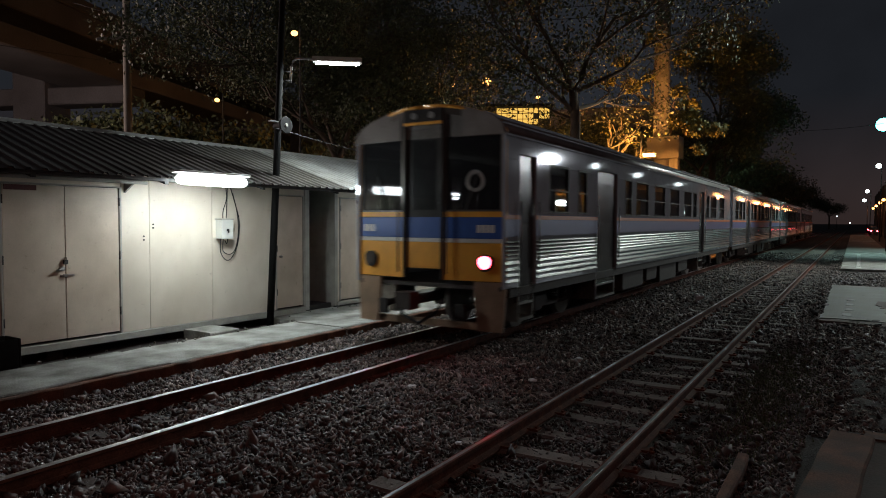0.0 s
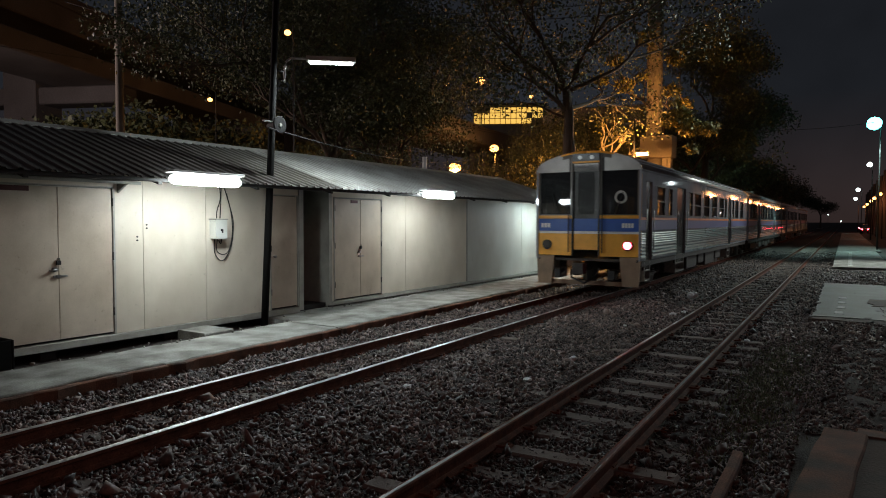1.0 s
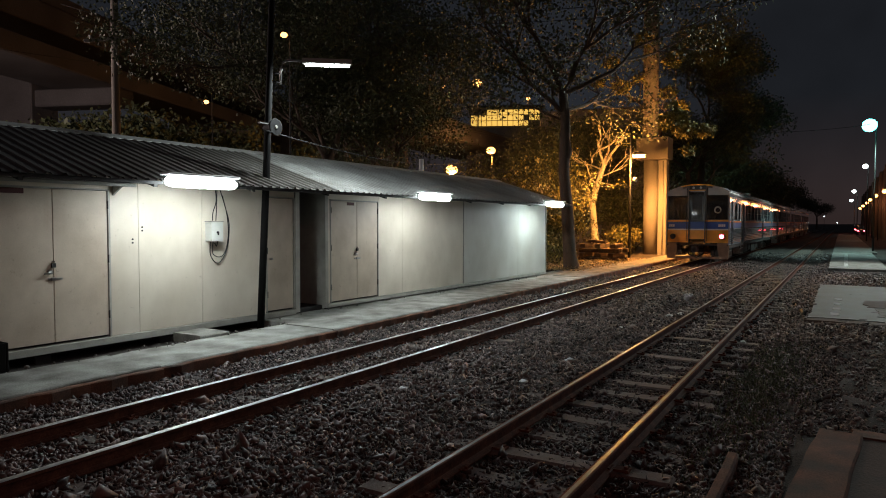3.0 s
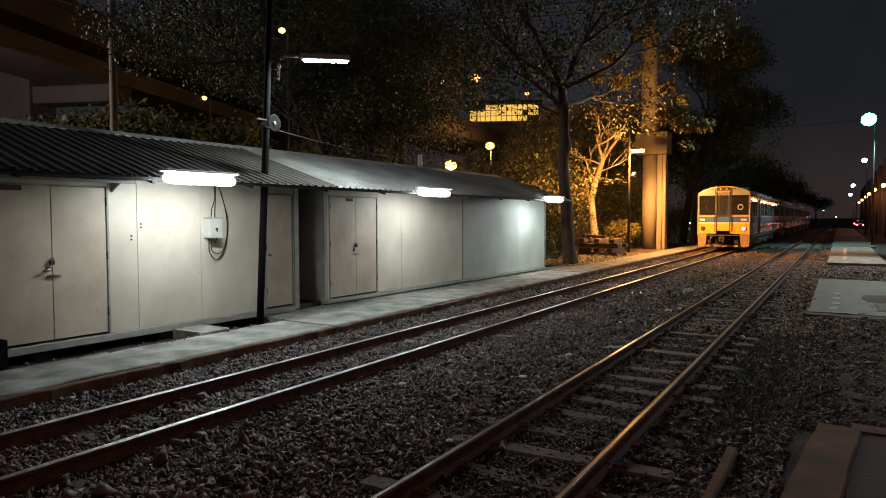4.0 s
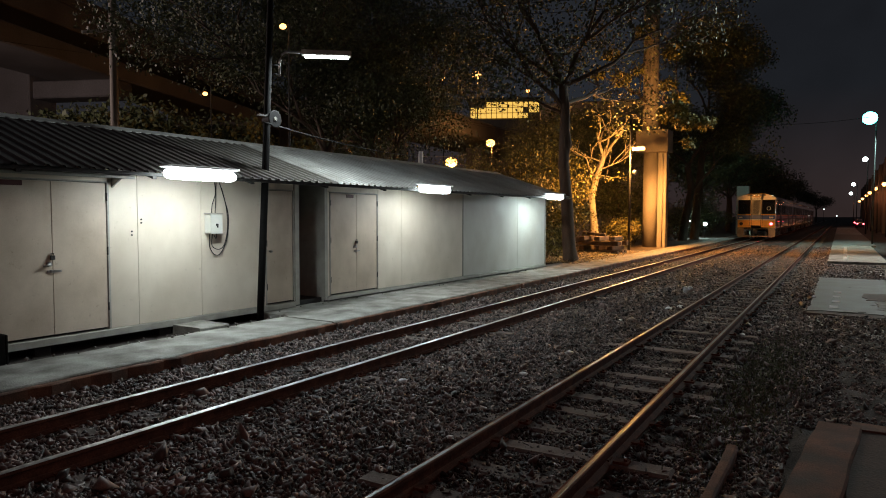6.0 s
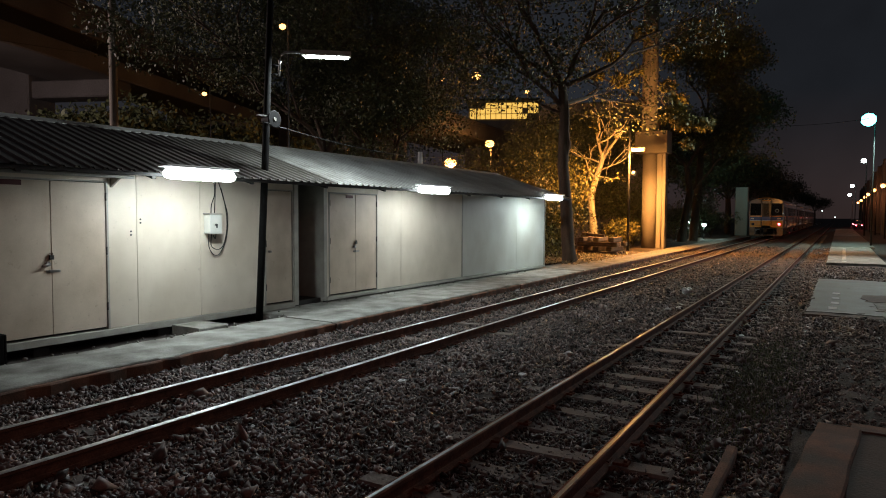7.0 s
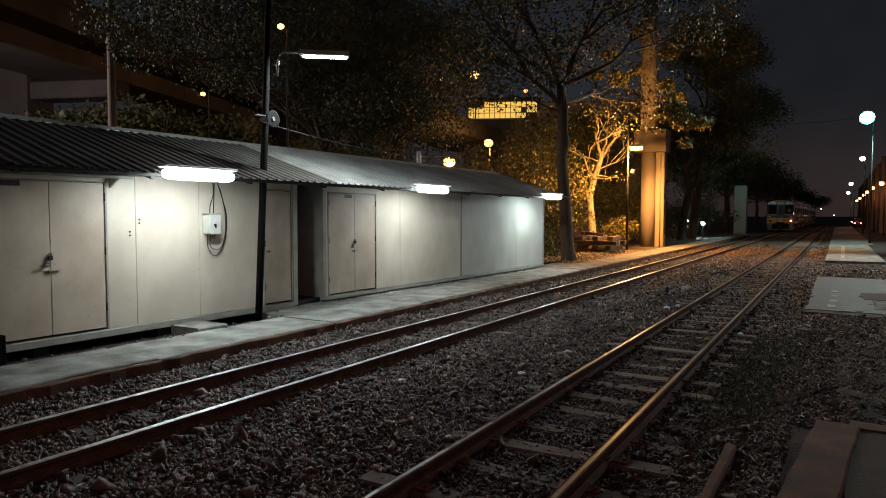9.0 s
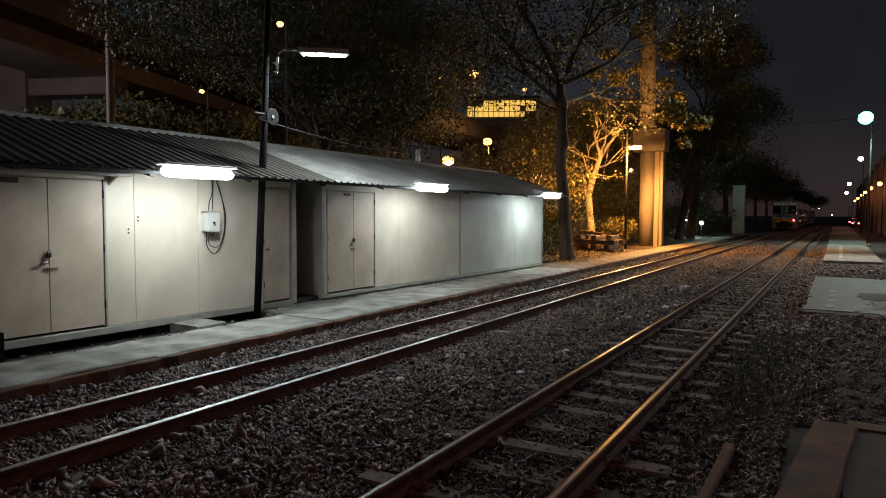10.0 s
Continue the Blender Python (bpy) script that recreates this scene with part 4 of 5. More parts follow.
    for s in (-1, 1):
        bm = bmesh.new()
        tube(bm, [(s * 0.16, -0.04, 3.64), (s * 0.16, 0.0, 3.64)], 0.055, 14)
        add("roof_light", bm, M_STEEL, label="unlit chrome roof light")
    # white ring sign behind the windscreen, lettered plates as plain bars
    bm = bmesh.new()
    n = 28
    for i in range(n):
        a0, a1 = 2 * math.pi * i / n, 2 * math.pi * (i + 1) / n
        q = [bm.verts.new((0.89 + r * math.cos(a), 0.012, 2.64 + r * math.sin(a))) for r, a in ((0.10, a0), (0.155, a0), (0.155, a1), (0.10, a1))]
        bm.faces.new(q)
    bmesh.ops.solidify(bm, geom=bm.faces[:], thickness=0.004)
    add("ring_sign", bm, M_WHITE, label="white ring sign in the windscreen")
    for x0, n_, w in ((-1.27, 3, 0.075), (0.93, 4, 0.06)):
        for i in range(n_):
            add("lettering_bar", bbox(x0 + i * w * 1.25, x0 + i * w * 1.25 + w, -0.006, -0.002, 1.88, 1.98, 0.001), M_WHITE, label="pale unreadable lettering")
    bm = bmesh.new()
    tube(bm, [(-0.35, -0.08, 0.75), (-0.3, -0.16, 0.55), (0.05, -0.2, 0.42), (0.35, -0.14, 0.62), (0.4, -0.06, 0.82)], 0.03, 8)
    add("air_hose", bm, M_BLACK)


# ---- trees ----
def leaf_mesh(name, centres, radii, count, size, material, seed, flat=0.7):
    """Many small folded leaves gathered in clumps."""
    rng = np.random.default_rng(seed)
    C, Rr = np.asarray(centres, float), np.asarray(radii, float)
    k = rng.choice(len(C), count, p=Rr ** 2 / (Rr ** 2).sum())
    d = rng.normal(size=(count, 3))
    d /= np.linalg.norm(d, axis=1, keepdims=True)
    P = C[k] + d * (Rr[k] * rng.uniform(0.25, 1.0, count) ** 0.5)[:, None] * np.array([1, 1, flat])
    a = rng.normal(size=(count, 3))
    a[:, 2] -= 0.5
    a /= np.linalg.norm(a, axis=1, keepdims=True)
    b = np.cross(a, rng.normal(size=(count, 3)))
    b /= np.linalg.norm(b, axis=1, keepdims=True)
    s = size * rng.uniform(0.6, 1.4, count)[:, None]
    n = np.cross(a, b)
    V = np.stack([P, P + a * s * 0.5 + b * s * 0.28 + n * s * 0.08, P + a * s, P + a * s * 0.5 - b * s * 0.28 + n * s * 0.08], 1)
    F = np.arange(count * 4).reshape(-1, 4)
    return np_mesh(name, V.reshape(-1, 3), F, material)


def grow(bm, p, d, length, r, depth, rng, tips, spread=0.7, up=0.25):
    """A bending limb that splits into thinner ones; its ends are gathered in tips."""
    pts, rad = [p.copy()], [r]
    n = 5
    for i in range(n):
        d = (d + Vector((rng.gauss(0, 0.16), rng.gauss(0, 0.16), rng.gauss(0, 0.10) + up * 0.12))).normalized()
        p = p + d * (length / n)
        pts.append(p.copy())
        rad.append(r * (1 - 0.45 * (i + 1) / n))
    tube(bm, pts, rad, max(5, 9 - 2 * (3 - depth)), caps=False)
    if depth <= 0:
        tips.append(p)
        return
    for k in range(rng.choice((2, 3, 3))):
        nd = (d + Vector((rng.gauss(0, spread), rng.gauss(0, spread), rng.gauss(0.1, spread * 0.6)))).normalized()
        q = pts[rng.choice((3, 4, 5))]
        grow(bm, q, nd, length * rng.uniform(0.6, 0.85), r * 0.55, depth - 1, rng, tips, spread, up)
    if depth <= 2:
        tips.append(p)


def build_tree(base, trunk, limbs, label, leaves=5000, clump=1.1, leaf=0.16, bark=None, foliage=None, seed=1, depth=3, spread=0.7, extra=()):
    """trunk: points with radii; limbs: (start, direction, length, radius)."""
    rng = random.Random(seed)
    t = thing("tree", pose(*base), label, "tree")
    bm = bmesh.new()
    tube(bm, [p for p, _ in trunk], [r for _, r in trunk], 12, caps=False)
    tips = []
    for s, d, length, r in limbs:
        grow(bm, Vector(s), Vector(d).normalized(), length, r, depth, rng, tips, spread)
    part("trunk", bm, bark or M_BARK, t, "bare trunk and limbs")
    tips = tips + [Vector(e) for e in extra]
    if leaves and tips:
        cr = new("crown", leaf_mesh("crown", [tuple(p) for p in tips], [clump * rng.uniform(0.6, 1.25) for _ in tips], leaves, leaf, foliage or M_LEAF, seed))
        cr.parent = t
    return t


def build_trees():
    # tall tree at the end of the shed
    build_tree((-9.24, 24.94, -0.1), [((0.1, 0, 0), 0.36), ((0.0, 0, 0.6), 0.27), ((-0.12, 0, 2.4), 0.235), ((-0.28, 0, 4.0), 0.22), ((-0.24, 0, 5.9), 0.20), ((-0.35, 0, 7.2), 0.17)],
               [((-0.2, 0, 4.3), (0.42, 0.15, 0.8), 2.6, 0.12), ((-0.35, 0, 7.1), (-0.5, 0, 0.9), 3.0, 0.13), ((-0.35, 0, 7.1), (0.45, 0.2, 1), 3.2, 0.13),
                ((-0.3, 0, 6.4), (0.5, 0.9, 0.5), 4.0, 0.10), ((-0.35, 0, 7.1), (1.0, 0.3, 0.45), 3.6, 0.10), ((-0.35, 0, 7.1), (-0.9, 0.2, 0.55), 3.4, 0.10), ((-0.3, 0, 6.2), (-0.6, -0.6, 0.6), 3.0, 0.10)],
               "tall dark tree with a forked trunk beside the shed", 24000, 1.5, 0.15, seed=5)
    # pale pollarded tree under the orange lamp
    build_tree((-12.2, 36.9, -0.1), [((0, 0, 0), 0.27), ((0.05, 0, 1.0), 0.22), ((-0.05, 0, 2.1), 0.19), ((-0.15, 0, 3.1), 0.19), ((0.12, 0, 4.1), 0.17), ((0.5, 0, 5.2), 0.13)],
               [((-0.15, 0, 3.1), (-0.8, 0.1, 0.8), 1.4, 0.11), ((0.5, 0, 5.2), (-0.25, 0, 1), 1.6, 0.10), ((0.5, 0, 5.2), (0.75, 0.1, 0.8), 1.5, 0.10), ((0.5, 0, 5.2), (0.35, -0.2, 1), 1.5, 0.08),
                ((0.1, 0, 4.1), (-0.7, 0.1, 0.9), 1.6, 0.06), ((0.3, 0, 4.6), (0.9, -0.1, 0.3), 1.4, 0.05), ((-0.1, 0, 2.9), (-0.9, -0.2, 0.15), 1.7, 0.045), ((0.4, 0, 5.0), (-0.8, -0.2, 0.6), 1.5, 0.05), ((0.2, 0, 4.3), (0.8, -0.3, -0.1), 1.2, 0.035)],
               "pale pollarded tree with bare twigs under an orange lamp", 700, 0.34, 0.13, M_PALEBARK, M_LEAF_LIT, seed=8, depth=2, spread=0.5,
               extra=((0.3, -0.7, 6.5), (0.35, -0.7, 6.0), (0.4, -0.7, 5.4), (0.25, -0.7, 7.0)))
    # leafy boughs that hang into the lamp light
    build_tree((-9.9, 42.5, -0.1), [((0, 0, 0), 0.26), ((0.1, -0.3, 3), 0.22), ((0.3, -1.2, 6.2), 0.17), ((0.6, -2.4, 8.2), 0.12)],
               [((0.6, -2.4, 8.2), (0.45, -1, -0.05), 4.6, 0.08), ((0.6, -2.4, 8.2), (0.25, -1, 0.1), 4.4, 0.08)],
               "tree with drooping leaves coloured as lamplit beside a concrete pillar", 3400, 0.5, 0.2, M_BARK, M_LEAF_LIT, seed=14, depth=1,
               extra=((2.9, -10.3, 7.6), (2.8, -10.2, 6.8), (3.5, -10.1, 6.4), (4.4, -9.9, 6.3), (3.7, -10.1, 5.4), (3.2, -10, 7.0)))
    # second trunk further along
    build_tree((-9.7, 50.1, -0.1), [((-0.2, 0, 0), 0.34), ((0.0, 0, 1.6), 0.28), ((0.35, 0, 3.8), 0.24), ((0.1, 0, 5.5), 0.2)],
               [((0.35, 0, 3.8), (0.8, 0.1, 0.9), 2.4, 0.12), ((0.1, 0, 5.5), (-0.5, 0.3, 0.9), 2.6, 0.12), ((0.1, 0, 5.5), (0.5, -0.3, 0.9), 2.6, 0.12)],
               "dark tree with leaning trunk beside the track", 7500, 1.0, 0.2, seed=21,
               extra=((0.7, 3.0, 3.7), (1.5, 3.2, 3.5), (0.2, 3.2, 3.2)))
    # tall dark tree behind the pillar, its crown over the line
    build_tree((-9.6, 53.0, -0.1), [((0, 0, 0), 0.34), ((0.2, 0, 3.0), 0.28), ((0.5, -0.3, 6.5), 0.23), ((0.9, -0.6, 9.5), 0.17)],
               [((0.5, -0.3, 6.5), (0.9, -0.2, 0.45), 3.0, 0.12), ((0.9, -0.6, 9.5), (0.8, 0.1, 0.5), 2.8, 0.10), ((0.9, -0.6, 9.5), (-0.4, -0.2, 1.0), 3.2, 0.10), ((0.9, -0.6, 9.5), (0.3, -0.5, 1.0), 3.4, 0.10),
                ((0.5, -0.3, 6.5), (-0.8, 0.1, 0.7), 2.6, 0.10), ((0.7, -0.4, 8.0), (0.7, 0.5, 0.3), 2.6, 0.10)],
               "tall dark leafy tree behind the concrete pillar", 34000, 1.35, 0.19, seed=23,
               extra=((4.3, -2.0, 8.6), (3.6, -2.0, 10.8), (2.4, -1.0, 13.4), (0.0, -1.0, 14.6), (4.6, -1.5, 6.9)))
    # dark crowns behind the shed
    for i, (x, y, hgt) in enumerate(((-19.0, 21.5, 9.0), (-21, 21, 13), (-18.5, 26.5, 12), (-25, 30, 14.5), (-17.5, 24, 7.5), (-14.8, 44.5, 8.0), (-19.5, 48, 9))):
        build_tree((x, y, -0.1), [((0, 0, 0), 0.3), ((0.1, 0, hgt * 0.3), 0.24), ((0, 0.1, hgt * 0.5), 0.2)],
                   [((0, 0.1, hgt * 0.5), (dx, dy, 0.9), hgt * 0.27, 0.13) for dx, dy in ((0.8, 0), (-0.7, 0.4), (0, -0.9), (0.1, 0.9))],
                   "dark leafy tree standing behind the shed", 26000, 1.5, 0.13, seed=30 + i)
    for i, (x, y, hgt) in enumerate(((-46, 25.5, 9.5), (-45, 30, 10), (-42, 34.5, 10), (-40, 37.5, 9.5), (-47, 28, 10), (-43, 32, 9))):
        build_tree((x, y, -0.1), [((0, 0, 0), 0.4), ((0.1, 0, hgt * 0.3), 0.3), ((0, 0.1, hgt * 0.45), 0.25)],
                   [((0, 0.1, hgt * 0.35), (dx, dy, 0.6), hgt * 0.3, 0.15) for dx, dy in ((0.9, 0), (-0.7, 0.6), (0, -0.9), (0.1, 0.9))],
                   "dark dense tree under the elevated road", 9000, 1.7, 0.36, seed=80 + i)
    # dark row along the line
    for i, (x, y, hgt) in enumerate(((-13, 58, 10), (-11.5, 66, 9.5), (-13.5, 74, 11), (-11.3, 84, 9), (-13, 95, 11), (-12, 108, 10), (-12, 124, 10), (-12, 145, 10), (-11, 170, 10), (-11, 200, 10), (-7, 250, 9))):
        build_tree((x, y, -0.1), [((0, 0, 0), 0.3), ((0.1, 0, hgt * 0.3), 0.24), ((0, 0.1, hgt * 0.5), 0.2)],
                   [((0, 0.1, hgt * 0.45), (dx, dy, 0.8), hgt * 0.27, 0.13) for dx, dy in ((0.9, 0), (-0.7, 0.4), (0, -0.9), (0.1, 0.9))],
                   "dark dense tree in the row along the railway", 5200, 1.6, 0.32, seed=60 + i)
    # shrubs at the tree's foot
    rng = random.Random(4)
    for i, (x, y, hgt, mm) in enumerate(((-15.6, 41.5, 5.6, M_LEAF), (-13.4, 44.0, 5.2, M_LEAF), (-16.0, 35.5, 6.0, M_LEAF), (-14.7, 32.6, 5.6, M_LEAF_LIT), (-12.6, 29.0, 3.0, M_LEAF_LIT), (-11.9, 43.0, 4.2, M_LEAF), (-11.6, 28.2, 2.6, M_LEAF_LIT), (-13.4, 30.8, 3.6, M_LEAF_LIT), (-10.7, 37.6, 1.6, M_LEAF_LIT), (-14.6, 36.5, 3.2, M_LEAF_LIT), (-10.6, 27.0, 1.3, M_LEAF_LIT),
                                          (-11.8, 44, 3.2, M_LEAF), (-11.3, 48, 2.6, M_LEAF), (-11.4, 55, 3.0, M_LEAF), (-10.9, 62, 3.0, M_LEAF), (-11, 70, 3.4, M_LEAF))):
        sh = thing("shrub", pose(x, y, -0.1), "leafy shrub at the edge of the platform", "shrub")
        bm = bmesh.new()
        tips = []
        for k in range(6):
            a = k * 1.05
            grow(bm, Vector((0, 0, 0)), Vector((0.5 * math.cos(a), 0.5 * math.sin(a), 1)).normalized(), hgt * 0.6, 0.035, 1, rng, tips, 0.5)
        part("stem_clump", bm, M_BARK, sh)
        c = new("foliage", leaf_mesh("foliage", [tuple(p) for p in tips] + [(0, 0, hgt * 0.4)], [hgt * 0.22] * len(tips) + [hgt * 0.4], int(1000 * hgt), 0.15, mm, 90 + i, 0.9))
        c.parent = sh


# ---- pillars, lamps and distance ----
def round_column(bm, x, y, r, z0, z1, sides=28):
    tube(bm, [(x, y, z0), (x, y, z1)], r, sides)


def build_pillars():
    p = thing("viaduct_pillar", pose(-9.5, 38.9, -0.1), "tall weathered round concrete pillar with a block head", "pillar")
    bm = bmesh.new()
    round_column(bm, 0, 0, 0.42, 0, 5.6)
    part("shaft", bm, M_PILLAR, p)
    bm = bmesh.new()
    box(bm, 0.43, 0.92, -0.2, 0.4, 0, 5.6)
    bevel(bm, 0.04)
    part("side_shaft", bm, M_PILLAR, p)
    part("head_block", bbox(-0.75, 1.05, -0.55, 0.7, 5.602, 6.85, 0.04, 2), M_PILLAR, p)
    bm = bmesh.new()
    round_column(bm, -0.08, 0, 0.44, 6.852, 16.0)
    part("upper_shaft", bm, M_PILLAR, p)
    bm = bmesh.new()
    tube(bm, [(0.72, -0.24, 0.1), (0.72, -0.24, 5.5)], 0.03, 8)
    part("down_pipe", bm, M_PILLAR, p)
    q = thing("viaduct_pillar", pose(-8.83, 75.5, -0.1), "pale concrete pillar beside the railway", "pillar")
    part("shaft", bbox(-0.6, 0.6, -0.5, 0.5, 0, 5.1, 0.05), M_PILLAR, q)
    # added light without a fixture, only to brighten this pillar
    lamp("pillar_light", "AREA", look((-7.6, 70.0, 5.6), (-8.9, 75.2, 2.2)), 60, MERCURY, 0.3)


def build_timber_stack():
    rng = random.Random(7)
    s = thing("timber_stack", pose(-9.95, 31.5, -0.03), "stack of old grey timber sleepers beside the platform", "timber stack")
    for row in range(4):
        for k in range(3):
            if row % 2 == 0:
                part("beam", bbox(-1.0, 1.0, -0.14, 0.14, 0, 0.2, 0.02), M_WOOD, s, m=pose(rng.uniform(-.1, .1), -0.6 + 0.6 * k, row * 0.225, 0, 0, rng.uniform(-4, 4)))
            else:
                part("beam", bbox(-0.14, 0.14, -0.85, 0.85, 0, 0.2, 0.02), M_WOOD, s, m=pose(-0.75 + 0.7 * k, 0, row * 0.225, 0, 0, rng.uniform(-4, 4)))
    part("beam", bbox(-0.55, 0.55, -0.14, 0.14, 0, 0.14, 0.02), M_WOOD, s, m=pose(-0.45, 0.0, 0.91, 0, 6, 12))


def build_street_lamps():
    p = thing("street_lamp", pose(-9.45, 34.32, -0.05), "slim dark post with glowing orange street lamps", "street lamp")
    bm = bmesh.new()
    tube(bm, [(0, 0, 0), (0, 0, 7.2)], [0.07, 0.045], 10)
    part("post", bm, M_DARK, p)
    bm = bmesh.new()
    tube(bm, [(0, 0, 5.25), (0.15, 0, 5.30), (0.3, 0, 5.34)], 0.025, 8)
    tube(bm, [(0, 0, 4.0), (0.15, -0.05, 4.1)], 0.02, 8)
    tube(bm, [(0, 0, 6.9), (0.2, 0, 6.95), (0.45, 0, 6.95)], 0.02, 8)
    part("arm", bm, M_DARK, p)
    part("lamp_head", bbox(0.1, 0.78, -0.13, 0.13, 5.36, 5.46, 0.03, 2), M_TRIM, p)
    part("lamp_glass", bbox(0.14, 0.74, -0.10, 0.10, 5.28, 5.358, 0.03, 2), M_SODIUM, p, "glowing orange lamp glass")
    bm = bmesh.new()
    tube(bm, [(0.14, -0.05, 4.12), (0.22, -0.08, 4.16), (0.34, -0.1, 4.14)], [0.05, 0.12, 0.13], 12)
    part("small_lamp", bm, M_TRIM, p)
    lamp("sodium_light", "SPOT", look((-8.95, 34.30, 5.2), (-5.2, 41.0, 0.0)), 6000, SODIUM, 0.4, spot=80)
    lamp("sodium_light", "POINT", pose(-9.3, 33.3, 5.1), 1900, SODIUM, 0.14)
    lamp("sodium_light", "SPOT", look((-9.15, 33.9, 5.2), (-9.6, 34.2, 0.0)), 3000, SODIUM, 0.2, spot=168)

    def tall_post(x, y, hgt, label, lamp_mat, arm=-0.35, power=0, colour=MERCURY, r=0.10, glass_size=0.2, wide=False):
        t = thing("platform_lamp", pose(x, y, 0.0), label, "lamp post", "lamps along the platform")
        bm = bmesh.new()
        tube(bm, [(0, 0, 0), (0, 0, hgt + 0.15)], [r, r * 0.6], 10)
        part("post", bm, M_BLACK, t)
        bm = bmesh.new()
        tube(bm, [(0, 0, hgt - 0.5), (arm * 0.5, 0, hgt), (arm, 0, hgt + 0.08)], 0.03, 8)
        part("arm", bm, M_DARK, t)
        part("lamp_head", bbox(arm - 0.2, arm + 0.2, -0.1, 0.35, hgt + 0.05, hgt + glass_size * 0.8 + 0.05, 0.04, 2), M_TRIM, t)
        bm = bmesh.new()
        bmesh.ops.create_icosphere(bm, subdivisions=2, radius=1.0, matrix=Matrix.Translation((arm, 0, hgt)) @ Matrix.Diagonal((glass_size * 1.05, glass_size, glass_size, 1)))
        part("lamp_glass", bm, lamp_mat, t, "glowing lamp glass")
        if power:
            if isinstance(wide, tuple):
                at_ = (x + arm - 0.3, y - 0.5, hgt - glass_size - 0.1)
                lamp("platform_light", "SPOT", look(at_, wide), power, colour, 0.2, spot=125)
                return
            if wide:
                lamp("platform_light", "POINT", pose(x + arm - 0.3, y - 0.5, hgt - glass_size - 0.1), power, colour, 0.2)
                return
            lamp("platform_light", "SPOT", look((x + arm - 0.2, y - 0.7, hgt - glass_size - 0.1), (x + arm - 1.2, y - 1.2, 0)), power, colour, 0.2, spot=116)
    tall_post(1.78, 50.0, 8.1, "tall dark platform post with glaring greenish-white lamp", M_MERC, -0.35, 2200, r=0.06, glass_size=0.42)
    tall_post(2.25, 80.0, 7.7, "tall platform post with white lamp", M_WHITELAMP, -0.25, 40, r=0.07, glass_size=0.25)
    tall_post(2.1, 120.0, 6.8, "tall platform post with white lamp", M_WHITELAMP, -0.5, 100, r=0.07, glass_size=0.28)
    tall_post(2.0, 140.0, 6.0, "tall platform post with white lamp", M_WHITELAMP, -0.5, r=0.07, glass_size=0.28)
    tall_post(2.35, 36.0, 9.5, "tall platform post with greenish-white lamp", M_MERC, -0.1, 2500, (0.86, 1.0, 0.93), wide=(-3.0, 22.0, 0.0))
    tall_post(4.6, -4.0, 7.5, "tall platform post with orange lamp", M_SODIUM, -0.3, 210, (1.0, 0.32, 0.20), wide=True)
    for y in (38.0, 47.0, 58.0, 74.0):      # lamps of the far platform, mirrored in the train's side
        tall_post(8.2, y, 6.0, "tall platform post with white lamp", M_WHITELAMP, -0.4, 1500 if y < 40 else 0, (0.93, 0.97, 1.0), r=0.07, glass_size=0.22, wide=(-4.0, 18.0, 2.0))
    tall_post(-9.5, 57.2, 1.2, "short post with small white light among shrubs", M_WHITELAMP, 0.0, 130, r=0.03, glass_size=0.16, wide=True)
    tall_post(-10.6, 57.0, 1.45, "short post with small white light among shrubs", M_WHITELAMP, 0.0, r=0.03, glass_size=0.10)
    for x, y, hgt in ((3.5, 70, 4.7), (3.4, 85, 4.85), (3.3, 98, 4.8), (3.3, 110, 4.75), (3.2, 125, 4.65), (3.1, 140, 4.55)):
        tall_post(x, y, hgt, "platform post with glowing orange lamp", M_SODIUM, -0.25, 65, (1.0, 0.30, 0.12), 0.06, 0.2, True)

    tall_post(-3.85, 200.0, 3.7, "far trackside post with white lamp", M_WHITELAMP, 0.0, r=0.05, glass_size=0.13)
    tall_post(-0.9, 205.0, 2.0, "far trackside post with white lamp", M_WHITELAMP, 0.0, r=0.05, glass_size=0.13)

    def far_lamp(x, y, z, size, label="distant orange street lamp on a tall mast"):
        t = thing("mast_lamp", pose(x, y, -0.1), label, "street lamp", "distant street lamps")
        bm = bmesh.new()
        tube(bm, [(0, 0, 0), (0, 0, z + 0.3)], [min(0.12, size * 0.35), min(0.06, size * 0.2)], 8)
        part("mast", bm, M_DARK, t)
        bm = bmesh.new()
        bmesh.ops.create_icosphere(bm, subdivisions=2, radius=1.0, matrix=Matrix.Translation((0, -0.25, z)) @ Matrix.Diagonal((size, size, size * 0.8, 1)))
        part("lamp_glass", bm, M_SODIUM, t, "glowing orange lamp glass")
    for x, y, z, s in ((-33.2, 61.6, 16.7, 0.5), (-46.7, 76.9, 20.5, 0.28), (-40.6, 91.4, 20.6, 0.30), (-27.3, 53.4, 8.5, 0.42), (-22.8, 38.8, 5.55, 0.42), (-15.1, 15.4, 7.85, 0.11), (-19.5, 15.96, 6.26, 0.09), (-39.4, 45.2, 18.9, 0.12), (-34.6, 49.0, 15.0, 0.3)):
        far_lamp(x, y, z, s)
    # mast lamp added out of view; its pinkish fill lifts viaduct and trees
    far_lamp(-38, 2, 9.0, 0.3)
    lamp("distant_sodium_light", "POINT", pose(-37.8, 2.3, 8.6), 8000, (1.0, 0.80, 0.76), 0.3)
    lamp("distant_sodium_light", "POINT", pose(-22.6, 38.4, 4.8), 1600, SODIUM, 0.3)
    lamp("distant_sodium_light", "POINT", pose(-27.3, 53.0, 8.2), 3200, SODIUM, 0.3)
    lamp("distant_sodium_light", "POINT", pose(-33.2, 61.2, 16.4), 3500, SODIUM, 0.3)


